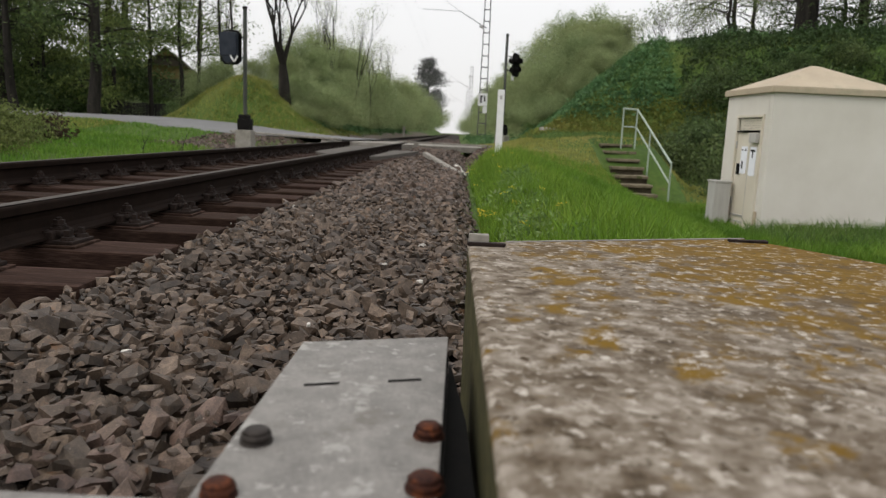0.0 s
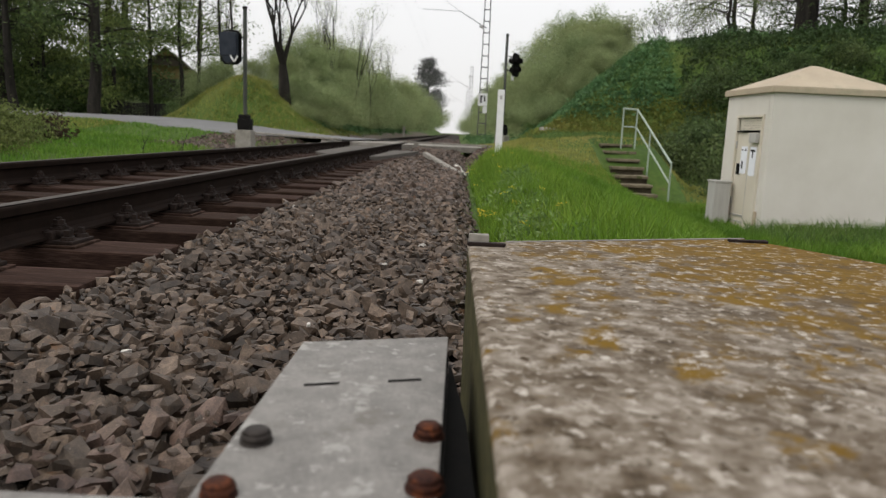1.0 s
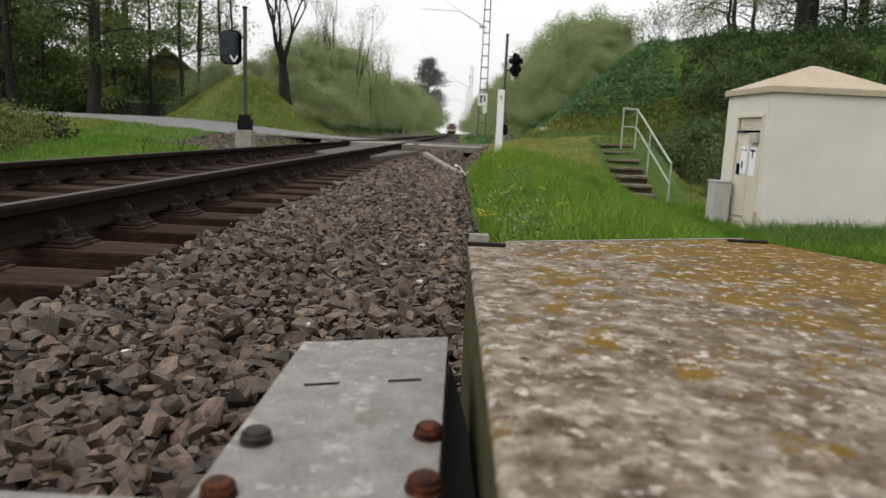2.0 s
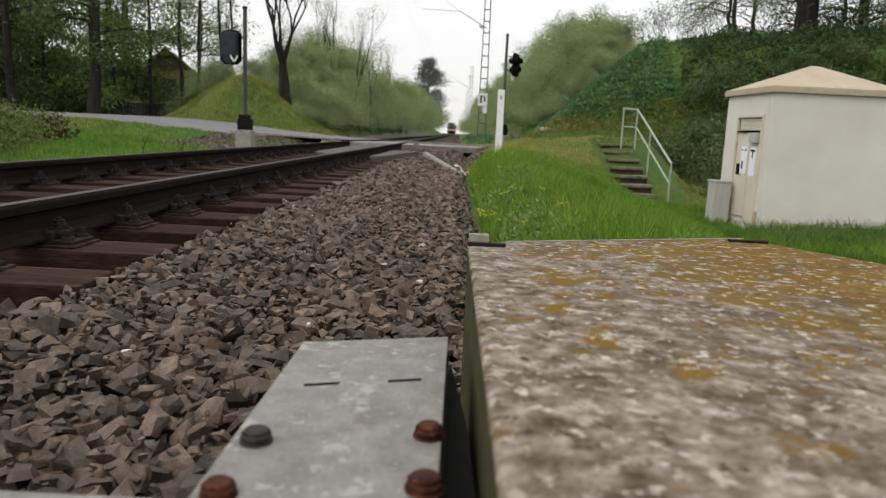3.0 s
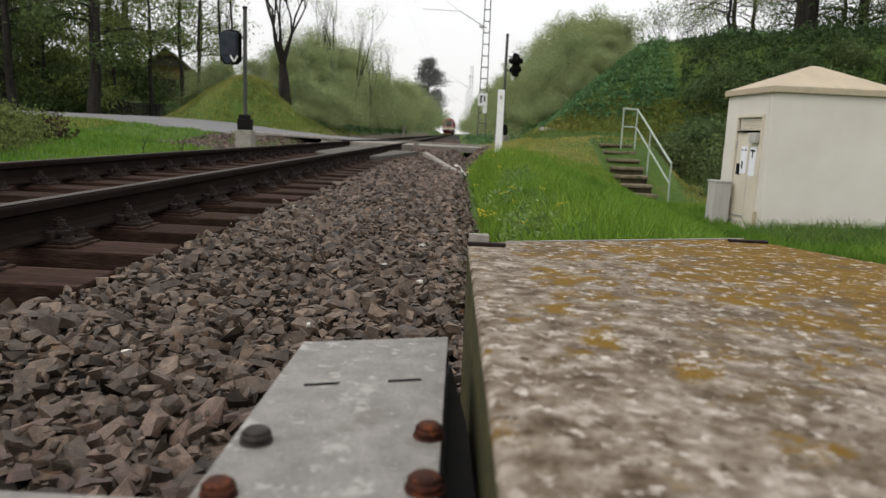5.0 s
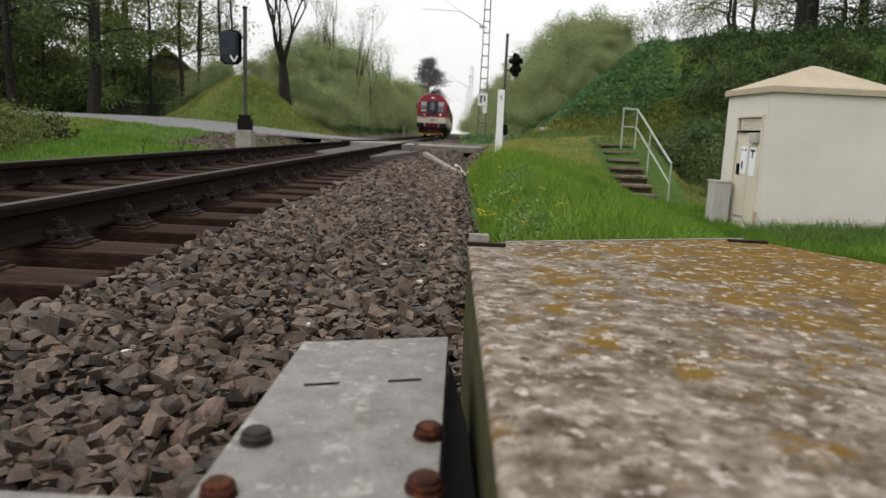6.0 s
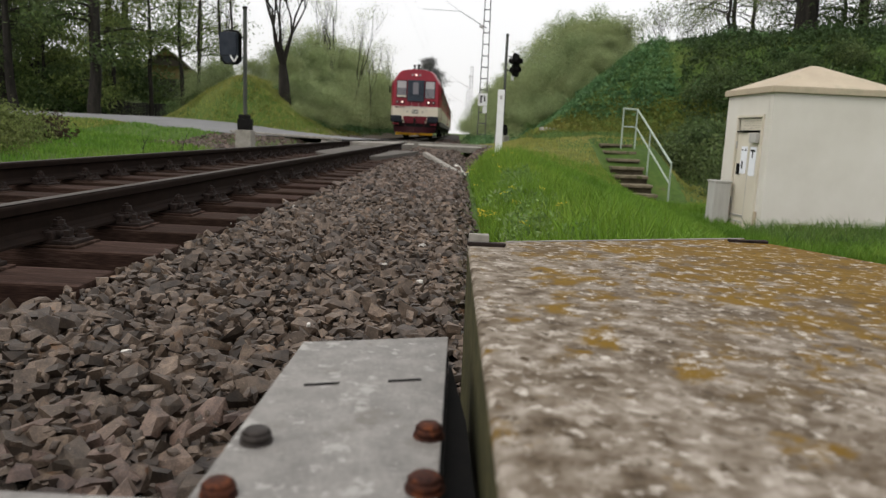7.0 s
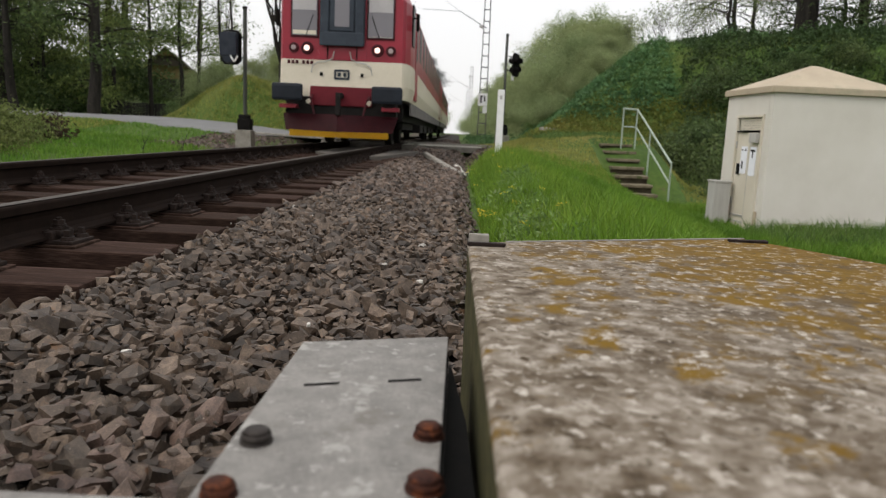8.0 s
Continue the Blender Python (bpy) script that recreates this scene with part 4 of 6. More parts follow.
def lattice_mast(x, y, h, sign):
    m = thing("catenary_mast", "grey steel lattice catenary mast with a cantilever arm", "mast", "catenary masts", at=pose(x, y, 0))
    w0, w1 = 0.23, 0.14
    zb = gz(x, y) - 0.1
    for e in (-1, 1):
        for g in (-1, 1):
            b = bmesh.new()
            tube(b, (e * w0, g * 0.1, zb), (e * w1, g * 0.08, h), 0.028, n=6)
            part("leg", b, M_MAST, m)
    k = 0
    z = zb + 0.5
    while z < h:
        s_ = w0 + (w1 - w0) * (z - zb) / (h - zb)
        b = bmesh.new()
        box(b, (-s_, -0.11, z - 0.03), (s_, -0.085, z + 0.03))
        part("batten", b, M_MAST, m)
        z += 0.62
    ex = TRACK - x
    b = bmesh.new()
    tube(b, (0, 0, 6.2), (ex * 0.4, 0, 7.05), 0.022, n=8)
    tube(b, (ex * 0.4, 0, 7.05), (ex * 0.95, 0, 7.1), 0.013, n=8)
    tube(b, (ex * 0.4, 0, 7.05), (ex * 0.95, 0, 8.4), 0.010, n=6)
    part("cantilever", b, M_MAST, m, "slim grey cantilever arm")
    for zz in (6.2, 7.9):
        b = bmesh.new()
        tube(b, (-0.15, 0, zz), (-0.4, 0, zz + (0.1 if zz < 7 else -0.1)), 0.06, n=8)
        part("insulator", b, M_GREYP, m)
    if sign:
        b = bmesh.new()
        box(b, (-0.28, -0.14, 1.95), (0.24, -0.12, 2.65), 0.01)
        pl = part("sign_plate", b, M_WHITE, m, "white sign plate with dark marks")
        b = bmesh.new()
        box(b, (0.0, -0.14, 1.55), (0.24, -0.12, 1.93), 0.01)
        part("sign_plate", b, M_WHITE, m, "small white plate")
        for lo, hi in (((-0.17, 2.12), (-0.07, 2.5)), ((-0.17, 2.44), (0.0, 2.52)), ((0.04, 2.2), (0.12, 2.5))):
            b = bmesh.new()
            box(b, (lo[0], -0.146, lo[1]), (hi[0], -0.142, hi[1]))
            part("sign_mark", b, M_INK, pl, "dark printed bar")
    return m


lattice_mast(1.28, 41.0, 9.0, True)
lattice_mast(1.35, 96.0, 9.2, False)
lattice_mast(1.35, 150.0, 9.2, False)
wires = thing("overhead_wire", "thin dark overhead contact and catenary wires", "wire")
for zz in (5.6, 7.0):
    b = bmesh.new()
    for y0, y1 in ((-10, 41), (41, 96), (96, 150), (150, 240)):
        last = None
        for t in np.linspace(0, 1, 9):
            q = Vector((TRACK, y0 + (y1 - y0) * t, zz - (0.9 * 4 * t * (1 - t) if zz > 6 else 0)))
            if last:
                tube(b, last, q, 0.0025, n=4)
            last = q
    part("strand", b, M_DARK, wires)


# ---- the train; its front faces -Y, rail top is z = 0 ----
def shell(b, sections, z_pairs):
    """Skin a row of sections; each is (y, half_width scale, roof drop)."""
    rings = []
    for y, s, drop in sections:
        ring = []
        for x, z in z_pairs:
            ring.append(b.verts.new((x * s, y, z - drop if z > 3.3 else z)))
        rings.append(ring)
    n = len(z_pairs)
    for r, q in zip(rings, rings[1:]):
        for i in range(n - 1):
            b.faces.new((r[i], r[i + 1], q[i + 1], q[i]))
    return rings


def coach(name, label, length, cab):
    c = thing(name, label, "train", "coaches of the train")
    L = length
    lower = [(-1.40, 1.72), (-1.41, 1.25), (-1.36, 0.98), (1.36, 0.98), (1.41, 1.25), (1.40, 1.72)]
    upper = [(-1.40, 1.723), (-1.388, 2.95), (-1.302, 3.12)]
    roofp = [(-1.302, 3.123), (-1.02, 3.53), (-0.86, 3.65), (-0.45, 3.73), (0.0, 3.76), (0.45, 3.73), (0.86, 3.65), (1.02, 3.53), (1.302, 3.123)]
    if cab:
        sec = [(0.0, 0.885, 0.03), (0.10, 0.925, 0.01), (0.45, 0.985, 0), (1.0, 1.0, 0), (L, 1.0, 0)]
    else:
        sec = [(0.0, 1.0, 0), (L, 1.0, 0)]
    b = bmesh.new()
    rg = shell(b, sec, lower)
    b.faces.new(rg[0])
    b.faces.new(rg[-1][::-1])
    part("lower_body", b, T_CREAM, c, "cream lower body band")
    b = bmesh.new()
    full = upper + [(-x, z) for x, z in upper[::-1]]
    rg = shell(b, sec, full)
    b.faces.new(rg[0])
    b.faces.new(rg[-1][::-1])
    part("upper_body", b, T_RED, c, "red upper body")
    b = bmesh.new()
    rg = shell(b, sec, roofp)
    b.faces.new(rg[0])
    b.faces.new(rg[-1][::-1])
    part("roof", b, T_RED if cab else T_ROOFG, c)
    b = bmesh.new()
    box(b, (-0.9, 3.0, 3.66), (0.9, L - 1.0, 3.80), 0.04)
    part("roof_deck", b, T_ROOFG, c, "grey roof deck")
    # side windows and doors
    for side in (-1, 1):
        for k in range(11):
            y = 3.3 + k * 1.72
            if y > L - 2.5:
                break
            b = bmesh.new()
            xs = sorted((side * 1.37, side * 1.400))
            box(b, (xs[0], y, 2.08), (xs[1], y + 0.95, 2.90), 0.003)
            w = part("side_window", b, T_GLASS, c, "dark side window")
        for y in (1.75, L - 1.9):
            b = bmesh.new()
            xs = sorted((side * 1.37, side * 1.412))
            box(b, (xs[0], y, 1.05), (xs[1], y + 0.85, 3.0), 0.01)
            d = part("door", b, T_RED, c, "red passenger door")
            b = bmesh.new()
            xs = sorted((side * 1.40, side * 1.416))
            box(b, (xs[0], y + 0.17, 1.95), (xs[1], y + 0.68, 2.85), 0.004)
            part("door_window", b, T_GLASS, d)
        b = bmesh.new()
        xs = sorted((side * 1.33, side * 1.372))
        box(b, (xs[0], 1.2, 0.70), (xs[1], L - 0.6, 0.974), 0.006)
        part("skirt", b, T_SKIRT, c, "dusty grey side skirt")
    # running gear
    b = bmesh.new()
    box(b, (-1.2, 1.0, 0.55), (1.2, L - 1.0, 0.977), 0.03)
    part("underframe", b, T_UNDER, c, "black underframe")
    for y in (4.0, L - 4.0):
        b = bmesh.new()
        for x in (-1.05, 1.05):
            box(b, (x - 0.07, y - 1.9, 0.38), (x + 0.07, y + 1.9, 0.62), 0.02)
        box(b, (-0.98, y - 0.15, 0.4), (0.98, y + 0.15, 0.6), 0.02)
        bg = part("bogie", b, T_UNDER, c, "black bogie frame")
        for yy in (y - 1.2, y + 1.2):
            b = bmesh.new()
            tube(b, (-0.8, yy, 0.42), (0.8, yy, 0.42), 0.08, n=10)
            for x in (-0.7525, 0.7525):
                tube(b, (x - 0.065, yy, 0.42), (x + 0.065, yy, 0.42), 0.42, n=24)
                tube(b, (x - 0.085 if x > 0 else x + 0.065, yy, 0.42), (x - 0.065 if x > 0 else x + 0.085, yy, 0.42), 0.448, n=24)
            part("wheelset", b, T_UNDER, bg)
    for k, y in enumerate((7.5, 10.2, 13.5, 16.2)):
        b = bmesh.new()
        for x in (-1, 1):
            box(b, (x * 0.85 - 0.4, y, 0.3), (x * 0.85 + 0.4, y + 1.9, 0.56), 0.03)
        part("equipment_box", b, T_UNDER, c)
    if not cab:
        return c
    # cab front
    fy = -0.004
    for side in (-1, 1):
        x0, x1 = sorted((side * 0.49, side * 1.07))
        b = bmesh.new()
        box(b, (x0, fy - 0.022, 2.16), (x1, fy - 0.002, 3.12), 0.008)
        fr = part("windscreen_frame", b, T_DARKRED, c, "dark red windscreen surround")
        b = bmesh.new()
        box(b, (x0 + 0.035, fy - 0.028, 2.20), (x1 - 0.035, fy - 0.0225, 3.08), 0.002)
        part("windscreen", b, T_SCREEN, fr, "grey reflecting windscreen")
        b = bmesh.new()
        box(b, (x0 + 0.05, fy - 0.031, 2.22 if side < 0 else 2.21), (x1 - 0.05, fy - 0.0285, 2.30 if side < 0 else 2.215), 0.0005)
        part("desk_edge", b, T_CREAM, fr, "pale desk edge behind the glass")
        # pale band laid over the upper pane as its painted reflection
        b = bmesh.new()
        box(b, (x0 + 0.05, fy - 0.031, 2.70), (x1 - 0.05, fy - 0.0285, 3.07), 0.0005)
        part("reflection_band", b, T_SHINE, fr, "pale band painted as a reflection on the upper glass")
        b = bmesh.new()
        tube(b, (side * 0.76, fy - 0.035, 2.18), (side * 0.60, fy - 0.04, 2.62), 0.007, n=6)
        part("wiper", b, M_DARK, fr, "black wiper")
        # lamps
        for xx, lit in ((0.725, True), (1.0, False)):
            b = bmesh.new()
            tube(b, (side * xx, fy - 0.05, 1.95), (side * xx, fy - 0.001, 1.95), 0.115 if lit else 0.095, 0.13 if lit else 0.105, n=20)
            hs = part("lamp_housing", b, T_DARKRED, c)
            b = bmesh.new()
            tube(b, (side * xx, fy - 0.058, 1.95), (side * xx, fy - 0.051, 1.95), 0.056 if lit else 0.05, n=20)
            part("headlight" if lit else "tail_light", b, T_LAMP if lit else T_LENS, hs, "lit white headlight" if lit else "dark tail light lens")
        # buffers
        b = bmesh.new()
        box(b, (side * 1.0 - 0.31, -0.62, 0.86), (side * 1.0 + 0.31, -0.50, 1.20), 0.055)
        bf = part("buffer", b, T_BUFFER, c, "wide dark rectangular buffer")
        b = bmesh.new()
        tube(b, (side * 0.95, -0.55, 1.03), (side * 0.95, 0.02, 1.03), 0.11, 0.14, n=14)
        part("buffer_sleeve", b, T_BUFFER, bf)
        b = bmesh.new()
        tube(b, (side * 0.58, -0.30, 0.92), (side * 0.60, -0.05, 1.02), 0.03, n=8)
        tube(b, (side * 0.50, -0.34, 0.62), (side * 0.58, -0.30, 0.92), 0.022, n=8)
        part("brake_hose", b, T_DARKRED, c, "red brake hose")
        b = bmesh.new()
        tube(b, (side * 0.62, -0.36, 0.86), (side * 0.62, -0.28, 0.88), 0.045, n=10)
        part("hose_coupling", b, T_CREAM, c)
        b = bmesh.new()
        box(b, (side * 1.05 - 0.18, -0.30, 0.72), (side * 1.05 + 0.18, -0.1, 0.80), 0.01)
        part("foot_step", b, T_RED, c, "red foot step")
        b = bmesh.new()
        xs = sorted((side * 1.39, side * 1.51))
        box(b, (xs[0], 0.62, 2.70), (xs[1] if side > 0 else xs[1], 0.66, 2.73), 0.004)
        box(b, (side * 1.50 - 0.035, 0.56, 2.45), (side * 1.50 + 0.035, 0.66, 2.80), 0.02)
        part("mirror", b, M_DARK, c, "black mirror arm")
        b = bmesh.new()
        xs = sorted((side * 1.375, side * 1.408))
        box(b, (xs[0], 0.62, 2.15), (xs[1], 1.25, 3.0), 0.008)
        part("cab_window", b, T_GLASS, c, "dark cab side window")
        b = bmesh.new()
        tube(b, (side * 0.11, 0.05, 3.79), (side * 0.11, -0.12, 3.90), 0.03, 0.075, n=12)
        tube(b, (side * 0.11, 0.15, 3.70), (side * 0.11, 0.05, 3.80), 0.03, n=8)
        part("horn", b, M_DARK, c, "black roof horn")
        b = bmesh.new()
        tube(b, (side * 0.30, fy - 0.03, 1.75), (side * 0.30, fy - 0.03, 2.02), 0.012, n=6)
        part("grab_rail", b, M_DARK, c)
        b = bmesh.new()
        run = [(0.16, 1.90), (0.19, 1.76), (0.33, 1.69), (0.50, 1.67), (0.60, 1.60), (0.63, 1.45)]
        for (xa, za), (xb, zb) in zip(run, run[1:]):
            tube(b, (side * xa, fy - 0.045, za), (side * xb, fy - 0.045, zb), 0.012, n=6)
        part("jumper_cable", b, M_GREYP, c, "pale dusty jumper cable")
        b = bmesh.new()
        box(b, (side * 0.42 - 0.03, fy - 0.03, 1.40), (side * 0.42 + 0.03, fy - 0.012, 1.48), 0.006)
        part("socket", b, M_DARK, c)
    b = bmesh.new()
    tube(b, (0, fy - 0.04, 3.41), (0, fy + 0.06, 3.41), 0.09, 0.11, n=18)
    tl = part("top_lamp_housing", b, T_RED, c)
    b = bmesh.new()
    tube(b, (0, fy - 0.048, 3.41), (0, fy - 0.041, 3.41), 0.06, n=18)
    part("headlight", b, T_LAMP, tl, "lit white top headlight")
    for side in (-1, 1):
        b = bmesh.new()
        tube(b, (side * 0.2, fy - 0.03, 3.41), (side * 0.2, fy + 0.06, 3.41), 0.06, n=14)
        part("marker_lamp", b, T_LENS, tl)
    # gangway door
    b = bmesh.new()
    box(b, (-0.46, -0.10, 2.02), (0.46, fy - 0.003, 3.14), 0.03)
    gd = part("gangway_surround", b, T_GREY, c, "slate grey gangway door surround")
    for x0, x1 in ((-0.44, -0.27), (0.27, 0.44)):
        b = bmesh.new()
        box(b, (x0, -0.145, 2.06), (x1, -0.102, 3.10), 0.02)
        part("bellows_edge", b, T_GREY, gd)
    b = bmesh.new()
    box(b, (-0.24, -0.125, 2.30), (0.24, -0.102, 3.10), 0.008)
    part("gangway_door", b, T_GREY, gd)
    b = bmesh.new()
    box(b, (-0.15, -0.132, 2.38), (0.15, -0.1255, 3.02), 0.003)
    part("gangway_window", b, T_SCREEN, gd, "grey gangway window")
    b = bmesh.new()
    box(b, (-0.45, -0.17, 2.0), (0.45, -0.11, 2.27), 0.02)
    part("drop_plate", b, T_GREY, gd, "folded slate grey footplate")
    b = bmesh.new()
    box(b, (-0.5, fy - 0.02, 1.735), (0.5, fy - 0.002, 1.99), 0.01)
    part("apron", b, T_RED, c, "red apron under the gangway")
    b = bmesh.new()
    for lo, hi in (((-0.16, 1.36), (-0.12, 1.52)), ((0.12, 1.36), (0.16, 1.52)), ((-0.15, 1.50), (0.15, 1.54)), ((-0.15, 1.34), (0.15, 1.38)), ((-0.09, 1.40), (-0.02, 1.48)), ((0.03, 1.40), (0.09, 1.48))):
        box(b, (lo[0], fy - 0.012, lo[1]), (hi[0], fy - 0.004, hi[1]))
    part("emblem", b, T_GREY, c, "plain dark emblem shape")
    b = bmesh.new()
    for k in range(6):
        box(b, (-1.13 + 0.085 * k + (0.05 if k > 2 else 0), fy - 0.012, 1.63), (-1.075 + 0.085 * k + (0.05 if k > 2 else 0), fy - 0.004, 1.70))
    part("number_panel", b, T_DARKRED, c, "row of dark red bars")
    # buffer beam, coupling and plough
    b = bmesh.new()
    box(b, (-1.15, -0.06, 0.60), (1.15, 0.3, 0.975), 0.02)
    part("end_beam", b, T_UNDER, c)
    b = bmesh.new()
    box(b, (-0.64, -0.10, 0.80), (0.64, -0.062, 1.19), 0.015)
    part("coupling_panel", b, T_MIDRED, c, "dark red coupling panel")
    b = bmesh.new()
    box(b, (-0.06, -0.42, 0.95), (0.06, -0.10, 1.06), 0.02)
    box(b, (-0.05, -0.46, 0.60), (0.05, -0.38, 1.0), 0.02)
    part("coupling_hook", b, T_UNDER, c, "black screw coupling")
    b = bmesh.new()
    v = []
    for x, y, z in ((-1.2, -0.05, 0.62), (-1.1, -0.25, 0.28), (0, -0.62, 0.24), (1.1, -0.25, 0.28), (1.2, -0.05, 0.62), (0, -0.40, 0.62)):
        v.append(b.verts.new((x, y, z)))
    b.faces.new((v[0], v[1], v[2], v[5]))
    b.faces.new((v[5], v[2], v[3], v[4]))
    bmesh.ops.solidify(b, geom=b.faces[:], thickness=0.03)
    pl = part("plough", b, T_DARKRED, c, "dark red track plough")
    b = bmesh.new()
    v = []
    for x, y in ((-1.02, -0.285), (0, -0.645), (1.02, -0.285)):
        v.append((b.verts.new((x, y, 0.29 if x else 0.27)), b.verts.new((x, y + 0.03, 0.16))))
    b.faces.new((v[0][0], v[0][1], v[1][1], v[1][0]))
    b.faces.new((v[1][0], v[1][1], v[2][1], v[2][0]))
    bmesh.ops.solidify(b, geom=b.faces[:], thickness=0.02)
    part("plough_edge", b, T_YELLOW, pl, "yellow warning edge")
    return c


railcar = coach("railcar", "red and cream diesel railcar with lit headlights on the track", 24.6, True)
trailer = coach("trailer_coach", "red and cream trailer coach coupled behind the railcar", 24.4, False)


# ---- plants ----
def leaf_cards(points, size, rng, squash=0.7):
    """Small four-sided leaves, each at its own turn."""
    n = len(points)
    a = rng.normal(size=(n, 3))
    a /= np.linalg.norm(a, axis=1)[:, None]
    c = rng.normal(size=(n, 3))
    c -= a * (a * c).sum(1)[:, None]
    c /= np.linalg.norm(c, axis=1)[:, None]
    s = (size * rng.uniform(0.6, 1.4, n))[:, None]
    v = np.stack([points - a * s, points - c * s * squash * 0.6, points + a * s, points + c * s * squash * 0.6], 1).reshape(-1, 3)
    return v, np.arange(4 * n).reshape(n, 4)


def limbs(rng, height, spread, levels, base_r, stems=1, lean=0.0, first=0.3, forks=(3, 4), up=0.35, shrink=0.68, wob=0.10, thick=(0.5, 0.72)):
    """Tapered limb segments (p, q, r, s) and the tips of a bare tree."""
    segs, tips = [], []

    def grow(p, d, length, r, lev):
        k = 3 if lev < 2 else 2
        for i in range(k):
            d = (d + Vector(rng.normal(size=3)) * (wob + 0.05 * lev) + Vector((0, 0, 0.04))).normalized()
            q = p + d * (length / k)
            r2 = r * (0.86 if i < k - 1 else 0.75)
            segs.append((p, q, r, r2))
            p, r = q, r2
            if lev >= levels - 2:
                tips.append(q)
        if lev >= levels:
            tips.append(p)
            return
        for j in range(int(rng.integers(forks[0], forks[1] + 1))):
            a = rng.uniform(0, math.tau)
            out = Vector((math.cos(a), math.sin(a), 0)) * spread
            nd = (d * 0.75 + out * rng.uniform(0.5, 1.1) + Vector((0, 0, up))).normalized()
            grow(p - d * rng.uniform(0, 0.25) * length / k, nd, length * shrink * rng.uniform(0.8, 1.15), r * rng.uniform(*thick), lev + 1)

    for s in range(stems):
        a = s * math.tau / max(1, stems) + rng.uniform(0, 1)
        d0 = Vector((math.cos(a) * lean, math.sin(a) * lean, 1)).normalized()
        o = Vector((math.cos(a), math.sin(a), 0)) * base_r * (0.7 if stems > 1 else 0)
        grow(o + Vector((0, 0, -0.3)), d0, height * first, base_r * (0.75 if stems > 1 else 1), 0)
    return segs, tips


def limb_mesh(name, segs, material, n=6):
    v, f = [], []
    for p, q, r, s in segs:
        d = (q - p).normalized()
        u = d.orthogonal().normalized()
        w = d.cross(u)
        o = len(v)
        for c, rad in ((p, r), (q, s)):
            for i in range(n):
                v.append(c + (u * math.cos(i * math.tau / n) + w * math.sin(i * math.tau / n)) * rad)
        for i in range(n):
            f.append((o + i, o + (i + 1) % n, o + n + (i + 1) % n, o + n + i))
    return raw_mesh(name, [tuple(c) for c in v], f, material, True)


def tree(seed, label, height, spread=0.7, levels=4, base_r=0.3, leaves=0, leaf=0.12, leaf_mat=None, cloud=0.5, stems=1, lean=0.0, first=0.3, forks=(3, 4), up=0.35, category="tree", group="trees", shrink=0.68, name="tree", wob=0.10, thick=(0.5, 0.72)):
    rng = np.random.default_rng(seed)
    t = thing(name, label, category, group)
    segs, tips = limbs(rng, height, spread, levels, base_r, stems, lean, first, forks, up, shrink, wob, thick)
    o = new("trunk", limb_mesh("trunk", segs, M_BARK))
    o.parent = t
    if leaves:
        tp = np.array([tuple(p) for p in tips])
        tp = tp[tp[:, 2] > height * 0.2]
        pts = tp[rng.integers(0, len(tp), leaves)] + rng.normal(size=(leaves, 3)) * cloud * np.array([1, 1, 0.7])
        v, f = leaf_cards(pts, leaf, rng)
        o = new("crown", raw_mesh("crown", v, f, leaf_mat or M_LEAF))
        o.parent = t
    return t


def bush(seed, label, w, h, leaves, leaf, leaf_mat, group="bushes on the bank", name="bush"):
    """A shrub: many thin stems and leaves clustered in uneven lobes."""
    rng = np.random.default_rng(seed)
    t = thing(name, label, name, group)
    segs, tips = limbs(rng, h * 1.22, 0.5, 4, 0.034 * h / 3, 6, 0.42, 0.32, (2, 3), 0.6, 0.64)
    o = new("stem", limb_mesh("stem", segs, M_BARK, 4))
    o.parent = t
    n = 60
    lobes = np.concatenate([rng.normal(size=(n, 2)) * w * 0.25, (h * (0.12 + 0.74 * rng.random((n, 1)) ** 0.85))], 1)
    lobes[:, 2] *= 1 - 0.4 * np.clip(np.hypot(lobes[:, 0], lobes[:, 1]) / (w * 0.5), 0, 1)
    k = rng.integers(0, n, leaves)
    rad = (w * 0.085) * rng.uniform(0.5, 1.4, (n, 1))[k]
    pts = lobes[k] + np.clip(rng.normal(size=(leaves, 3)), -1.7, 1.7) * rad * np.array([1, 1, 1.15])
    tp = np.array([tuple(p) for p in tips])
    extra = tp[rng.integers(0, len(tp), leaves // 3)] + rng.normal(size=(leaves // 3, 3)) * 0.04 * h
    extra = extra[(np.hypot(extra[:, 0], extra[:, 1]) < w * 0.46) & (extra[:, 2] < h * 1.02)]
    pts = np.concatenate([pts, extra])
    pts = pts[pts[:, 2] > 0.02]
    v, f = leaf_cards(pts, leaf, rng)
    o = new("crown", raw_mesh("crown", v, f, leaf_mat))
    o.parent = t
    return t


def put(t, x, y, turn=0.0, sink=0.1, size=1.0):
    t.scale = (size, size, size)
    t.matrix_basis = pose(x, y, gz(x, y) - sink, 0, 0, turn) @ Matrix.Diagonal((size, size, size, 1))
    return t


def more(t, x, y, turn=0.0, size=1.0, sink=0.1):
    c = copy_thing(t, pose(x, y, gz(x, y) - sink, 0, 0, turn))
    c.scale = (size, size, size)
    return c


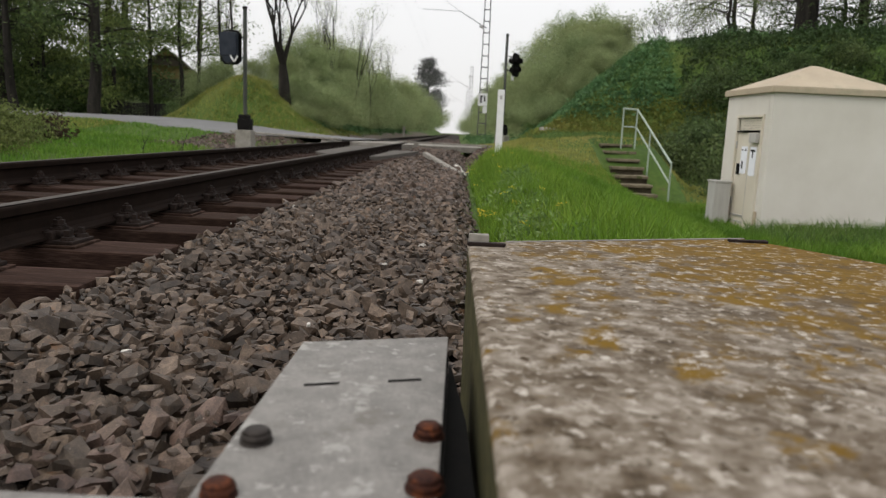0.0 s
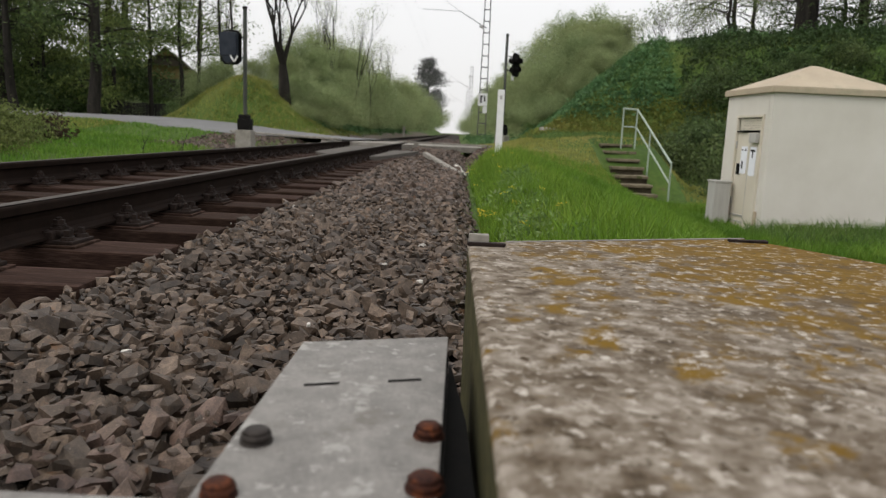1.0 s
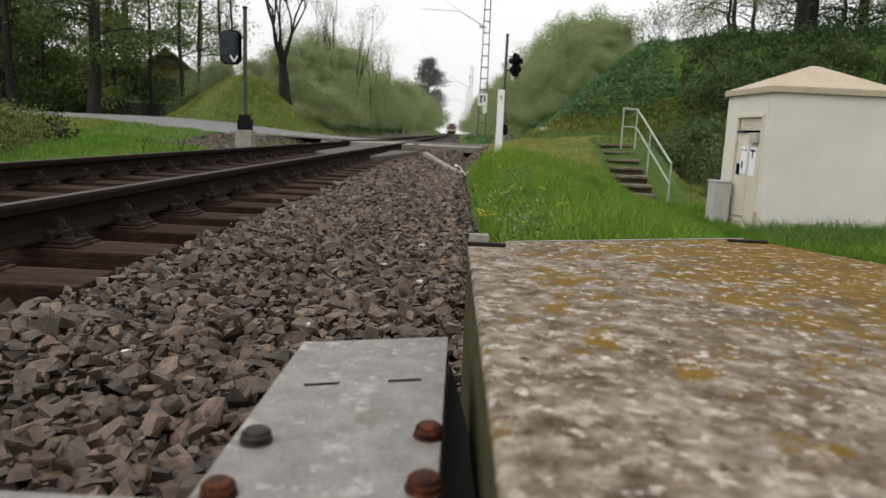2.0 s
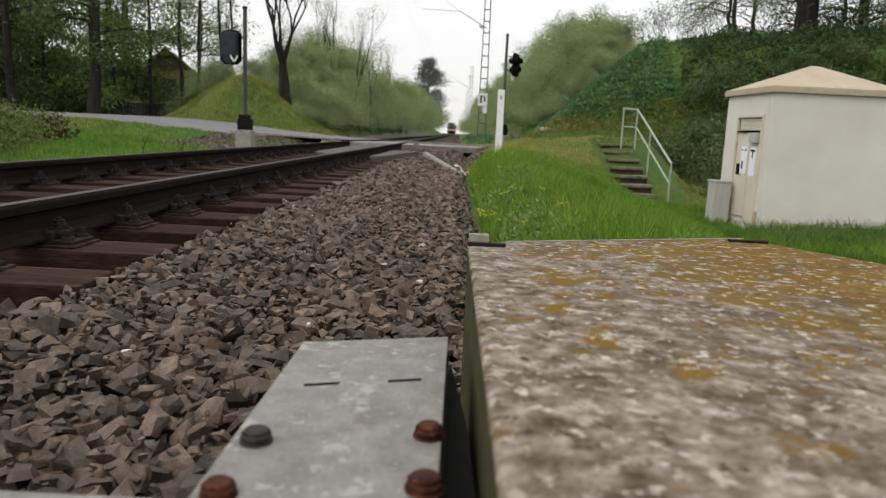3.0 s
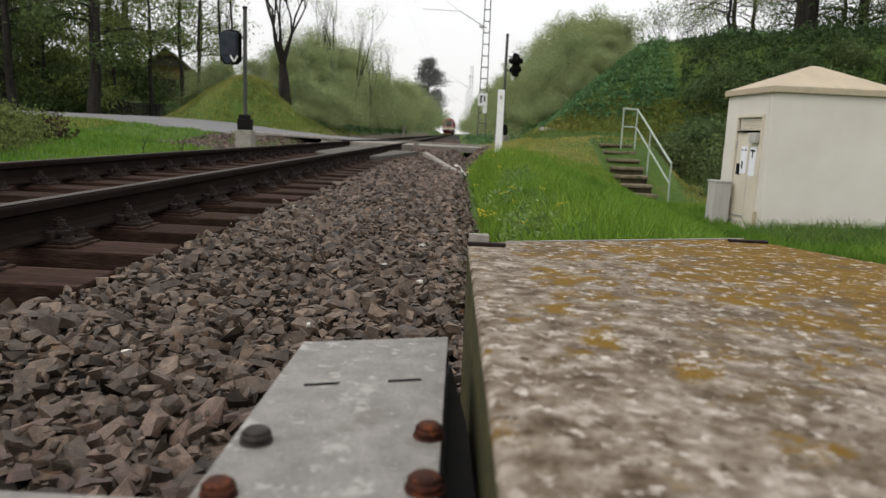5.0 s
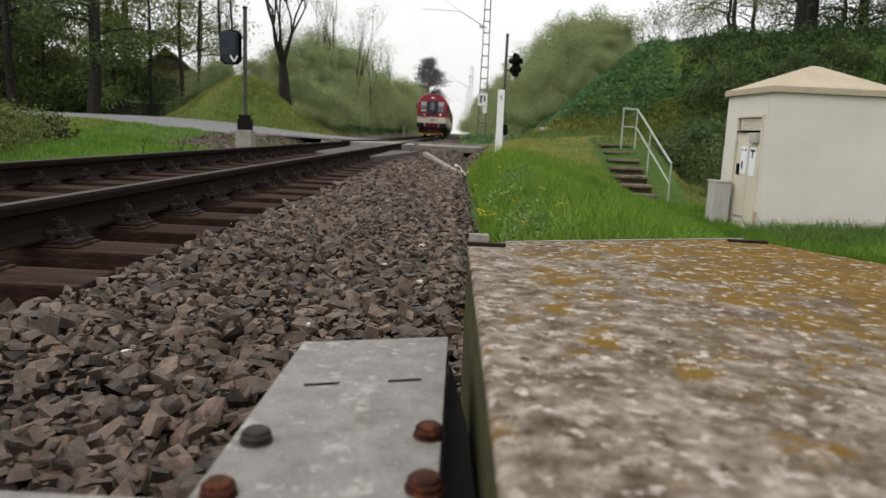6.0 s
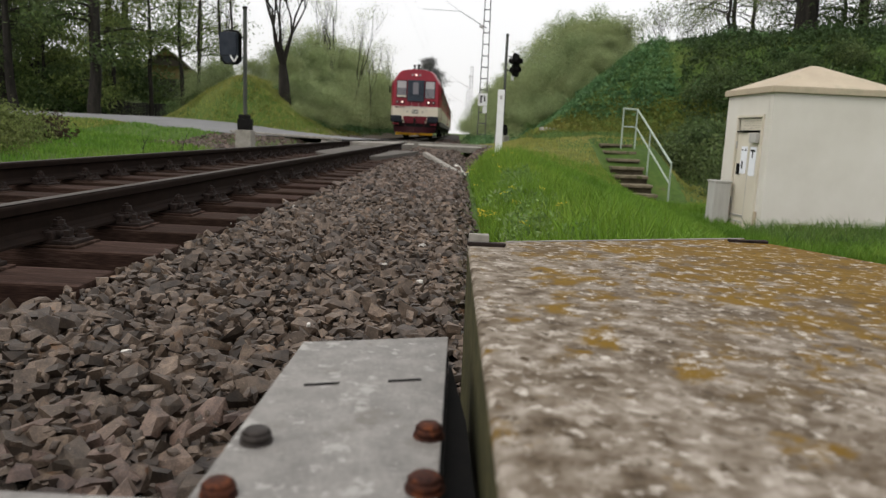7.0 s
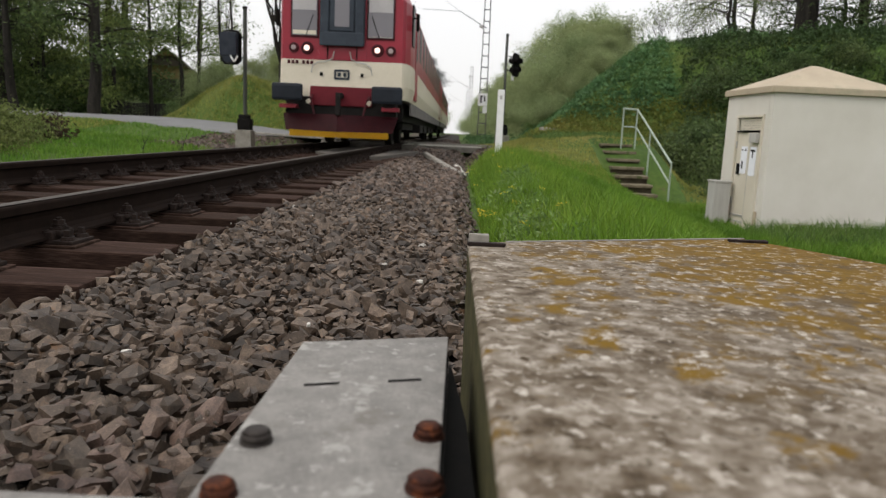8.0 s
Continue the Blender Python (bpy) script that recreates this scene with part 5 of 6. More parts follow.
# bushes along the left side of the cutting
kinds = [bush(11, "dense spring-green shrub on the cutting slope", 5.5, 4.6, 24000, 0.048, M_LEAF), bush(12, "rounded fresh green hazel shrub on the bank", 4.6, 3.8, 20000, 0.046, M_LEAF),
         bush(13, "tall thin shrub with sparse young leaves", 5.0, 6.0, 19000, 0.048, M_LEAFMIX), bush(14, "low green shrub on the slope", 4.2, 2.6, 16000, 0.048, M_LEAF)]
slope_near = [(-9.8, 45, 0, 0.92), (-8.6, 47, 1, 0.9), (-12.8, 52, 2, 0.85), (-9.2, 54, 0, 1.1), (-7.6, 58, 1, 0.95), (-10.5, 60, 2, 1.1), (-8.0, 66, 0, 1.15), (-9.8, 73, 2, 1.2), (-7.2, 78, 1, 1.2), (-8.8, 86, 0, 1.4), (-7.4, 97, 2, 1.2), (-8.4, 110, 0, 1.5), (-7.2, 126, 1, 1.6), (-8.4, 142, 0, 1.6), (-7.6, 160, 2, 1.3), (-8.6, 182, 0, 1.5), (-8.2, 205, 1, 1.6)]
slope_far = [(-7.6, 34.5, 3, 0.33), (-7.0, 36.5, 3, 0.36), (-7.0, 38.5, 3, 0.4), (-8.0, 37.5, 3, 0.42), (-7.3, 40.5, 1, 0.4), (-8.4, 36.0, 1, 0.3), (-11.6, 40.5, 1, 0.42), (-9.5, 228, 0, 1.5), (-11.5, 255, 0, 1.9), (-15, 275, 2, 1.8), (-7.6, 42, 3, 0.9), (-7.5, 46, 3, 0.8), (-7.4, 52, 3, 0.9), (-7.4, 60, 3, 0.9), (-7.4, 70, 3, 1.0), (-7.3, 82, 3, 1.0), (-13.5, 40, 1, 0.7), (-15.5, 58, 0, 0.8), (-13, 66, 0, 1.2), (-13, 80, 2, 1.2), (-8.4, 38, 3, 0.75), (-7.4, 40, 3, 0.8), (-7.2, 37, 3, 0.45), (-9.6, 39.5, 1, 0.6), (-18.6, 53, 2, 0.8), (-20.4, 56, 0, 0.8), (-10.6, 52, 2, 1.05), (-21.5, 47, 3, 0.7)]
used = set()


def place(kind, x, y, size):
    turn = float(RNG.uniform(0, 360))
    if kind in used:
        return more(kinds[kind], x, y, turn, size)
    used.add(kind)
    return put(kinds[kind], x, y, turn, 0.1, size)


for x, y, k, s in slope_near:
    place(k, x, y, s)
for x, y, k, s in slope_far:
    place(k, x, y, s)
cutting_near = [(9.0, 47, 2, 0.72), (7.8, 45, 0, 1.02), (10.4, 48, 2, 0.65), (8.4, 42.5, 0, 0.85), (6.4, 56, 2, 0.85), (8.0, 60, 2, 0.9), (5.6, 66, 1, 1.1), (6.6, 74, 0, 1.1), (5.4, 84, 2, 0.9), (6.4, 94, 0, 1.2), (5.4, 106, 1, 1.3), (6.0, 122, 0, 1.3), (5.6, 142, 2, 1.1), (6.4, 165, 0, 1.4), (6.6, 195, 0, 1.5), (7.0, 230, 0, 1.7), (5.8, 48, 3, 0.9), (5.0, 54, 3, 0.9)]
cutting_far = [(4.7, 34, 3, 0.42), (5.3, 35.6, 1, 0.4), (5.7, 33.2, 3, 0.4), (6.3, 36, 1, 0.5), (4.3, 37, 3, 0.5), (6.7, 34.4, 3, 0.5), (7.4, 37.5, 1, 0.55), (6.7, 42.5, 2, 0.68), (7.3, 40.5, 2, 0.55), (5.4, 41.5, 0, 0.6), (2.6, 34, 3, 0.3), (2.9, 37, 3, 0.4), (2.2, 40, 3, 0.3), (2.6, 47, 3, 0.45), (2.4, 55, 3, 0.5), (2.7, 64, 3, 0.6), (2.6, 76, 3, 0.7), (4.6, 62, 3, 0.9), (12.5, 46, 1, 0.8), (6.2, 39, 0, 0.7), (6.4, 50, 2, 0.9), (4.9, 45, 1, 0.8), (4.4, 40, 3, 0.7), (4.6, 50, 0, 0.8), (2.9, 44, 3, 0.5), (3.6, 52, 3, 0.8), (3.8, 58, 3, 0.9), (3.7, 68, 3, 0.9), (3.6, 78, 3, 1.0), (3.7, 90, 3, 1.1), (3.6, 104, 3, 1.2), (3.8, 122, 3, 1.3), (3.8, 146, 3, 1.4), (4.0, 172, 3, 1.5), (4.2, 205, 3, 1.7)]
for x, y, k, s in cutting_near:
    place(k, x, y, s)
for x, y, k, s in cutting_far:
    place(k, x, y, s)

# bare and half-leaved trees on the left bank
put(tree(47, "tall forked bare tree with dark bark on the bank", 14, 0.30, 5, 0.34, 900, 0.06, M_LEAFMIX, 0.4, first=0.15, up=0.8, forks=(3, 4), wob=0.06, shrink=0.82, thick=(0.55, 0.82)), -8.7, 35.6, 20)
slim = tree(32, "slender bare spring tree with fine twigs", 13, 0.26, 6, 0.13, 450, 0.055, M_LEAFMIX, 0.35, first=0.30, up=0.8, forks=(2, 3), wob=0.06, thick=(0.55, 0.8))
put(slim, -9.2, 51, 0)
more(slim, -7.6, 52, 130, 0.9)
more(slim, -8.4, 49, 250, 0.8)
more(slim, -14.5, 43, 70, 0.9)
for x, y, a, s in ((-10.4, 53, 40, 0.85), (-6.9, 56, 190, 0.75), (-8.2, 62, 300, 0.9), (-12.4, 47, 110, 0.8), (-7.6, 74, 15, 0.9)):
    more(slim, x, y, a, s)
twig = tree(40, "small bare tree with a fan of fine twigs on the crest", 5.0, 0.55, 5, 0.045, 100, 0.05, M_LEAF, 0.2, first=0.2, up=0.45, forks=(3, 4), wob=0.06, group="twiggy trees on the crest", shrink=0.74)
put(twig, 9.2, 33, 0)
for x, y, a, s in ((10.2, 34, 160, 1.0), (8.4, 35, 220, 0.9), (11.2, 33.5, 310, 1.0), (9.8, 36.5, 20, 1.2), (8.9, 34.2, 75, 1.1), (10.7, 36, 250, 1.1), (9.5, 32, 120, 0.9), (11.8, 35.4, 10, 1.2), (8.2, 37.5, 200, 1.2)):
    more(twig, x, y, a, s)
# the wood on the left
def bough_tree(seed, label, height, base_r, low, reach, leaves, leaf, leaf_mat, group, droop=0.15, cloud=0.4, gap=0.55, top=0.25):
    """A straight trunk with leafy side boughs over most of its height."""
    rng = np.random.default_rng(seed)
    t = thing("tree", label, "tree", group)
    segs, tips = [], []
    p, n = Vector((0, 0, -0.4)), 12
    axis_pts = [p]
    for i in range(n):
        q = p + Vector((rng.normal() * 0.06, rng.normal() * 0.06, (height + 0.4) / n))
        segs.append((p, q, base_r * (1 - 0.9 * i / n) * (1.25 if i == 0 else 1), base_r * (1 - 0.9 * (i + 1) / n)))
        p = q
        axis_pts.append(p)
    z = low
    while z < height * 0.97:
        f = (z + 0.4) / (height + 0.4) * n
        o = axis_pts[int(f)].lerp(axis_pts[min(n, int(f) + 1)], f - int(f))
        h = (z - low) / (height - low)
        r = reach * rng.uniform(0.55, 1.15) * (top + (1 - top) * math.sin(math.pi * (0.3 + 0.65 * h)))
        a = rng.uniform(0, math.tau)
        d = Vector((math.cos(a), math.sin(a), rng.uniform(0.1, 0.7))).normalized()
        rad = base_r * 0.28 * (1 - 0.6 * h)
        for k in range(5):
            q = o + d * r / 5
            segs.append((o, q, rad, rad * 0.75))
            rad *= 0.72
            d = (d + Vector((rng.normal() * 0.16, rng.normal() * 0.16, -droop))).normalized()
            o = q
            if k:
                tips.append(q)
                for m_ in range(2):
                    e = (d + Vector(rng.normal(size=3)) * 0.8).normalized()
                    w = o + e * r * rng.uniform(0.12, 0.28)
                    segs.append((o, w, rad * 0.6, rad * 0.25))
                    tips.append(w)
        z += gap * rng.uniform(0.5, 1.4)
    o = new("trunk", limb_mesh("trunk", segs, M_BARK, 6))
    o.parent = t
    tp = np.array([tuple(c) for c in tips])
    pts = tp[rng.integers(0, len(tp), leaves)] + rng.normal(size=(leaves, 3)) * cloud * np.array([1, 1, 0.7])
    v, f = leaf_cards(pts, leaf, rng)
    o = new("crown", raw_mesh("crown", v, f, leaf_mat))
    o.parent = t
    return t


wood = bough_tree(34, "tall dark woodland tree with leafy boughs", 17, 0.36, 3.2, 3.6, 6500, 0.11, M_LEAFDARK, "wood beside the lane")
put(wood, -19.4, 38.0, 0)
woodb = bough_tree(35, "slim woodland tree with young green leaves", 13, 0.16, 1.2, 2.6, 6500, 0.10, M_LEAF2, "wood beside the lane", cloud=0.45)
put(woodb, -33.0, 41, 0)
for x, y, s, w in ((-25.0, 40, 0.8, 0), (-27.5, 43, 1.0, 0), (-31, 47, 1, 0), (-27.5, 54, 1.1, 0), (-35, 53, 1.1, 0), (-29.0, 40.6, 0.7, 0), (-39, 49, 1.0, 0), (-38.5, 64, 1.2, 0),
                   (-21.8, 42.5, 1, 1), (-26, 45, 0.9, 1), (-30.5, 42, 0.8, 1), (-33, 45, 0.9, 1), (-36, 62, 1.2, 0), (-30, 64, 1.2, 0), (-44, 60, 1.2, 0), (-24.4, 50, 1.1, 1), (-28.6, 48, 1.0, 1)):
    more(wood if w == 0 else woodb, x, y, float(RNG.uniform(0, 360)), s)

# far evergreen, haze put into its leaf colour
dark = bough_tree(33, "tall evergreen tree above the cutting, its needles greyed for distance haze", 17, 0.35, 0.6, 4.4, 20000, 0.20, M_LEAFHAZE, "trees", 0.05, 0.62, 0.2, 0.2)
put(dark, -9.2, 205, 0, 0.2, 1.1)
pole = bough_tree(38, "thin dark-barked tree with few leaves beside the mound", 14, 0.13, 3.0, 1.8, 1700, 0.06, M_LEAF2, "trees", -0.05, 0.4)
put(pole, -15.4, 42, 0)
more(pole, -14.3, 43.5, 90, 1.0)
woodc = bough_tree(39, "tall tree with a light green crown above a clear stem", 15, 0.17, 4.6, 3.4, 6000, 0.10, M_LEAF2, "wood beside the lane", 0.2, 0.5)
put(woodc, -19.8, 46, 0)
more(woodc, -17.4, 45, 80, 0.95)
more(woodc, -23.2, 48, 160, 1.05)
more(woodc, -29.5, 50, 250, 1.1)
more(woodc, -21.0, 58, 300, 1.2)
more(pole, -14.0, 44.5, 190, 0.95)
# undergrowth of the wood
under = bush(17, "dark leafy undergrowth at the edge of the wood", 5.0, 3.4, 8000, 0.11, M_LEAFDARK, "undergrowth of the wood")
put(under, -26.5, 50, 0)
for x, y, s in ((-24.5, 45, 1.0), (-28.5, 45, 1.0), (-32.5, 46, 1.1), (-26, 55, 1.5), (-32, 57, 1.6), (-38, 54, 1.5), (-37, 45, 1.1)):
    more(under, x, y, float(RNG.uniform(0, 360)), s)

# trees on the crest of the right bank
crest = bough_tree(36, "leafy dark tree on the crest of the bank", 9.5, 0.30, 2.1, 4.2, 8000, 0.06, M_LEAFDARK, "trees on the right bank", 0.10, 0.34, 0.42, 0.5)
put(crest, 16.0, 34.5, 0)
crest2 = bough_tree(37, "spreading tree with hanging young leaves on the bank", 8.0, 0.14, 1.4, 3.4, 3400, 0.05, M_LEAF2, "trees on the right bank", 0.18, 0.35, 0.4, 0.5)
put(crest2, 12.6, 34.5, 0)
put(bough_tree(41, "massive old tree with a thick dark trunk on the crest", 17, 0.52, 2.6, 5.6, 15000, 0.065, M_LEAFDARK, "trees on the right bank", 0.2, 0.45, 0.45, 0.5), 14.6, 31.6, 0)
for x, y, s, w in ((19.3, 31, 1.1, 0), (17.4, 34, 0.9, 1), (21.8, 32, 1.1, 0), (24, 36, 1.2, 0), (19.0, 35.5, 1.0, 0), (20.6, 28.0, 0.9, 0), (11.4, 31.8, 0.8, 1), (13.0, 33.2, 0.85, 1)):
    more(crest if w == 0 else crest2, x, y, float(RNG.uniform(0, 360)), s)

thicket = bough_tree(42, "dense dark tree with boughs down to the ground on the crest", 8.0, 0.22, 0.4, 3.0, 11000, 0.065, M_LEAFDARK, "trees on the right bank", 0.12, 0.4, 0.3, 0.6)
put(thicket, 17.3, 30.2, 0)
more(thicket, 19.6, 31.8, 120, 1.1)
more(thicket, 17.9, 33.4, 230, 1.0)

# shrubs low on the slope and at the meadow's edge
# behind the hut the dark leaf colour also paints the slope's shade
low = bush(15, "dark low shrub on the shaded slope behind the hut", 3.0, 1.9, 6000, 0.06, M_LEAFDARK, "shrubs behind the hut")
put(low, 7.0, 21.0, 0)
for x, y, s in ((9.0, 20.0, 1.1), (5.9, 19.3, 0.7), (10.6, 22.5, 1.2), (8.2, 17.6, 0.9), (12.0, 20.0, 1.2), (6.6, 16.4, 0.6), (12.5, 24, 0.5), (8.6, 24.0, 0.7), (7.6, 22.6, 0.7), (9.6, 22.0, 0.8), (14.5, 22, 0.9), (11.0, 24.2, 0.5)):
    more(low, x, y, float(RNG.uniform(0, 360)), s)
for x, y, s in ((-14.9, 37.5, 0.4), (-14.1, 38.5, 0.5), (-13.3, 39.6, 0.45), (-12.6, 40.6, 0.4)):
    more(low, x, y, float(RNG.uniform(0, 360)), s)
dry = bush(16, "dry brownish shrub with thin twigs in the meadow", 2.6, 1.5, 3500, 0.05, M_LEAFBROWN, "shrubs in the meadow")
put(dry, -7.0, 10.4, 0, 0.1, 0.5)
for x, y, s in ((-8.3, 12.8, 0.7), (-9.0, 13.6, 0.75), (-11.0, 16.8, 0.6), (-13.4, 19.5, 0.8)):
    more(dry, x, y, float(RNG.uniform(0, 360)), s)


brown = bush(19, "small dark brown leafless shrub in the meadow", 0.75, 0.62, 900, 0.035, M_LEAFRED, "shrubs in the meadow")
put(brown, -9.75, 17.0, 0, 0.03, 1.45)


def blades(name, label, x, y, height, width, material, rng, lean=0.35):
    n = len(x)
    z = ground_z(x, y)
    a = rng.uniform(0, math.tau, n)
    h = height * rng.uniform(0.5, 1.3, n)
    dx, dy = np.cos(a) * width / 2, np.sin(a) * width / 2
    lx, ly = rng.normal(size=n) * lean * h, rng.normal(size=n) * lean * h
    p0 = np.stack([x - dx, y - dy, z - 0.01], -1)
    p1 = np.stack([x + dx, y + dy, z - 0.01], -1)
    p2 = np.stack([x + lx * 0.35 + dx * 0.7, y + ly * 0.35 + dy * 0.7, z + h * 0.6], -1)
    p3 = np.stack([x + lx * 0.35 - dx * 0.7, y + ly * 0.35 - dy * 0.7, z + h * 0.6], -1)
    p4 = np.stack([x + lx, y + ly, z + h], -1)
    p5 = p4 + np.stack([dx * 0.15, dy * 0.15, 0 * h], -1)
    v = np.stack([p0, p1, p2, p3, p4, p5], 1).reshape(-1, 3)
    i = np.arange(n)[:, None] * 6
    f = np.concatenate([i + np.array([0, 1, 2, 3]), i + np.array([3, 2, 5, 4])])
    return tagged(new(name, raw_mesh(name, v, f, material)), label, "grass", kind="stuff")


g = np.random.default_rng(5)


def scatter(n, x0, x1, y0, y1, power=1.0):
    return g.uniform(x0, x1, n), y0 + (y1 - y0) * g.random(n) ** power


def clear_of(x, y):
    ok = ~((x > 3.15) & (x < 5.0) & (y > 14.9) & (y < 17.8)) & ~((x > 4.6) & (x < 6.9) & (y > 10.9) & (y < 12.8)) & ~((x < 1.7) & (y < 1.9) & (y > -0.4) & (x > -0.05))
    ok = ok & ~((x > -6.1) & (x < -4.0) & (y > 27.5))
    return ok & ~((x < np.maximum(0.22, 0.22 + 0.10 * (y - 12.5)) * (y < 21.5)) & (x > -4.9)) & (road_gap(x, y) > 2.9) & ~((x > -8.6) & (x < -4.4) & (y > 15.6 - 0.9 * (x + 4.4)) & (y < 23))


def field(name, label, n, box_, h, w, m, power=1.0, lean=0.35):
    x, y = scatter(n, *box_, power)
    k = clear_of(x, y)
    return blades(name, label, x[k], y[k], h, w, m, g, lean)


field("verge_grass", "lush bright green spring grass on the verge", 90000, (0.2, 6.5, 1.7, 15.2), 0.115, 0.008, M_VERGE, 1.2)
field("tall_verge_grass", "taller grass tufts at the ballast edge", 9000, (0.18, 1.2, 2.0, 13.0), 0.22, 0.010, M_VERGE)
field("near_grass", "green grass beside the chamber", 30000, (0.3, 7.0, -4.0, 2.2), 0.11, 0.009, M_GRASS)
field("hut_grass", "green grass round the hut", 16000, (4.0, 9.0, 8.5, 11.0), 0.22, 0.012, M_GRASS)
field("hut_weeds", "dark green weeds along the hut wall", 5000, (4.4, 8.5, 9.6, 10.95), 0.26, 0.016, M_BANKGRASS)
field("path_grass", "short yellowing grass on the path by the steps", 40000, (0.5, 6.0, 13.6, 25.0), 0.06, 0.014, M_DRYGRASS)
field("meadow_grass", "green meadow grass left of the track", 90000, (-24.0, -4.4, 7.0, 34.0), 0.13, 0.016, M_GRASS)
field("bank_grass_left", "rough grass on the left cutting slope", 28000, (-22.0, -4.8, 28.0, 56.0), 0.14, 0.024, M_BANKGRASS)
field("dry_bank_grass", "yellowing grass on the mound by the lane", 70000, (-22.0, -5.5, 27.0, 44.0), 0.12, 0.022, M_DRYGRASS)
field("bank_grass_right", "rough grass and weeds on the right cutting slope", 110000, (2.2, 24.0, 18.0, 44.0), 0.15, 0.022, M_BANKGRASS)

def herbs(name, label, n, box_, radius, height, leaf, material, keep, per_clump=26):
    """Low leafy clumps of uneven size that cover a slope."""
    x, y = scatter(n, *box_)
    k = keep(x, y) & clear_of(x, y)
    x, y = x[k], y[k]
    size = g.uniform(0.45, 1.5, len(x)) * (0.75 + 0.45 * np.sin(x * 1.9 + 0.7 * y) * np.sin(y * 1.3 - 0.4 * x))
    x, y, size = np.repeat(x, per_clump), np.repeat(y, per_clump), np.repeat(size, per_clump)
    m = len(x)
    r = np.abs(g.normal(size=m)) * radius * size
    a = g.uniform(0, math.tau, m)
    px_, py_ = x + r * np.cos(a), y + r * np.sin(a)
    pz_ = ground_z(px_, py_) + height * size * g.random(m) * np.exp(-(r / (radius * 1.6)) ** 2)
    v, f = leaf_cards(np.stack([px_, py_, pz_], -1), leaf, g)
    return tagged(new(name, raw_mesh(name, v, f, material)), label, "herbs", kind="stuff")


herbs("bank_herbs", "blue-green leafy herbs on the cutting slope", 3600, (3.0, 11.0, 24.5, 42.0), 0.28, 0.38, 0.07, M_HERB, lambda x, y: np.sin(x * 0.9 + y * 0.35) + 0.5 * np.sin(x * 2.3 - y) > -0.2)
herbs("foot_herbs", "ochre and yellow-green herbs at the foot of the slope", 1500, (2.4, 8.5, 22.0, 27.5), 0.22, 0.25, 0.05, M_OCHREHERB, lambda x, y: y < 27.5 - 0.42 * x)
# darkened leaves lay the shade of the slope into its plant cover
herbs("shade_herbs", "ivy and brambles behind the hut, coloured dark for the slope's shade", 4200, (6.2, 21.0, 17.0, 31.0), 0.34, 0.5, 0.065, M_DARKHERB, lambda x, y: x > 6.3 + 0.16 * (y - 17))
herbs("slope_herbs", "blue-green herbs along the foot of the bushes", 2400, (-9.0, -6.7, 36.0, 90.0), 0.34, 0.5, 0.09, M_HERB, lambda x, y: x > -9)
herbs("lane_herbs", "yellow-green herbs on the mound beside the lane", 1100, (-16.0, -6.0, 29.0, 44.0), 0.26, 0.15, 0.05, M_OCHREHERB, lambda x, y: np.sin(x * 1.1) * np.sin(y * 0.8) > -0.1)
herbs("rail_side_herbs", "low green herbs between the track and the slope", 900, (0.9, 3.2, 28.0, 80.0), 0.3, 0.35, 0.07, M_HERB, lambda x, y: y > 28)

# dandelions and rape by the ballast
def flower(seed):
    rng = np.random.default_rng(seed)
    t = thing("yellow_flower", "small yellow wildflower among the verge grass", "flower", "wildflowers on the verge")
    b = bmesh.new()
    tube(b, (0, 0, -0.05), (0.01, 0.0, 0.2), 0.003, 0.002, n=5)
    part("stalk", b, M_GRASS, t, "green stalk")
    b = bmesh.new()
    for k in range(7):
        c = Vector((rng.normal() * 0.018, rng.normal() * 0.018, 0.2 + rng.normal() * 0.02))
        bmesh.ops.create_icosphere(b, subdivisions=1, radius=0.013, matrix=Matrix.Translation(c) @ Matrix.Diagonal((1, 1, 0.6, 1)))
    part("blossom", b, M_YELLOW, t, "yellow blossom")
    return t


fl = flower(3)
put(fl, 0.45, 6.6, 0, 0.0)
for k in range(40):
    x, y = g.uniform(0.22, 1.0), g.uniform(4.2, 13.0)
    more(fl, x, y, g.uniform(0, 360), g.uniform(0.45, 0.8), 0.0)
for x, y in ((0.16, 11.9), (0.24, 12.2), (0.3, 11.8), (0.2, 12.4)):
    more(fl, x, y, g.uniform(0, 360), 0.6, 0.0)
weed = bush(18, "leafy pale green weed clump at the ballast edge", 0.42, 0.30, 500, 0.022, M_WEED, "weeds on the verge")
put(weed, 0.45, 4.4, 0, 0.02)
for k in range(16):
    x, y = g.uniform(0.25, 0.95), g.uniform(3.0, 9.0)
    more(weed, x, y, g.uniform(0, 360), g.uniform(0.6, 1.2), 0.02)

# farmhouse and fence behind the wood
house = thing("farmhouse", "small dark house with an ochre gable behind trees", "house", at=pose(-27.0, 66.0, 1.75, 0, 0, 14))
b = bmesh.new()
box(b, (-3.2, 0, -2.6), (3.2, 8, 2.4), 0.02)
part("wall", b, M_OLDWOOD, house)
b = bmesh.new()
v = [b.verts.new(c) for c in ((-3.2, -0.01, 2.4), (3.2, -0.01, 2.4), (0, -0.01, 5.0), (-3.2, 8, 2.4), (3.2, 8, 2.4), (0, 8, 5.0))]
for f in ((0, 1, 2), (5, 4, 3), (0, 2, 5, 3), (1, 4, 5, 2), (0, 3, 4, 1)):
    b.faces.new([v[i] for i in f])
part("gable", b, M_OCHRE, house, "ochre boarded gable")
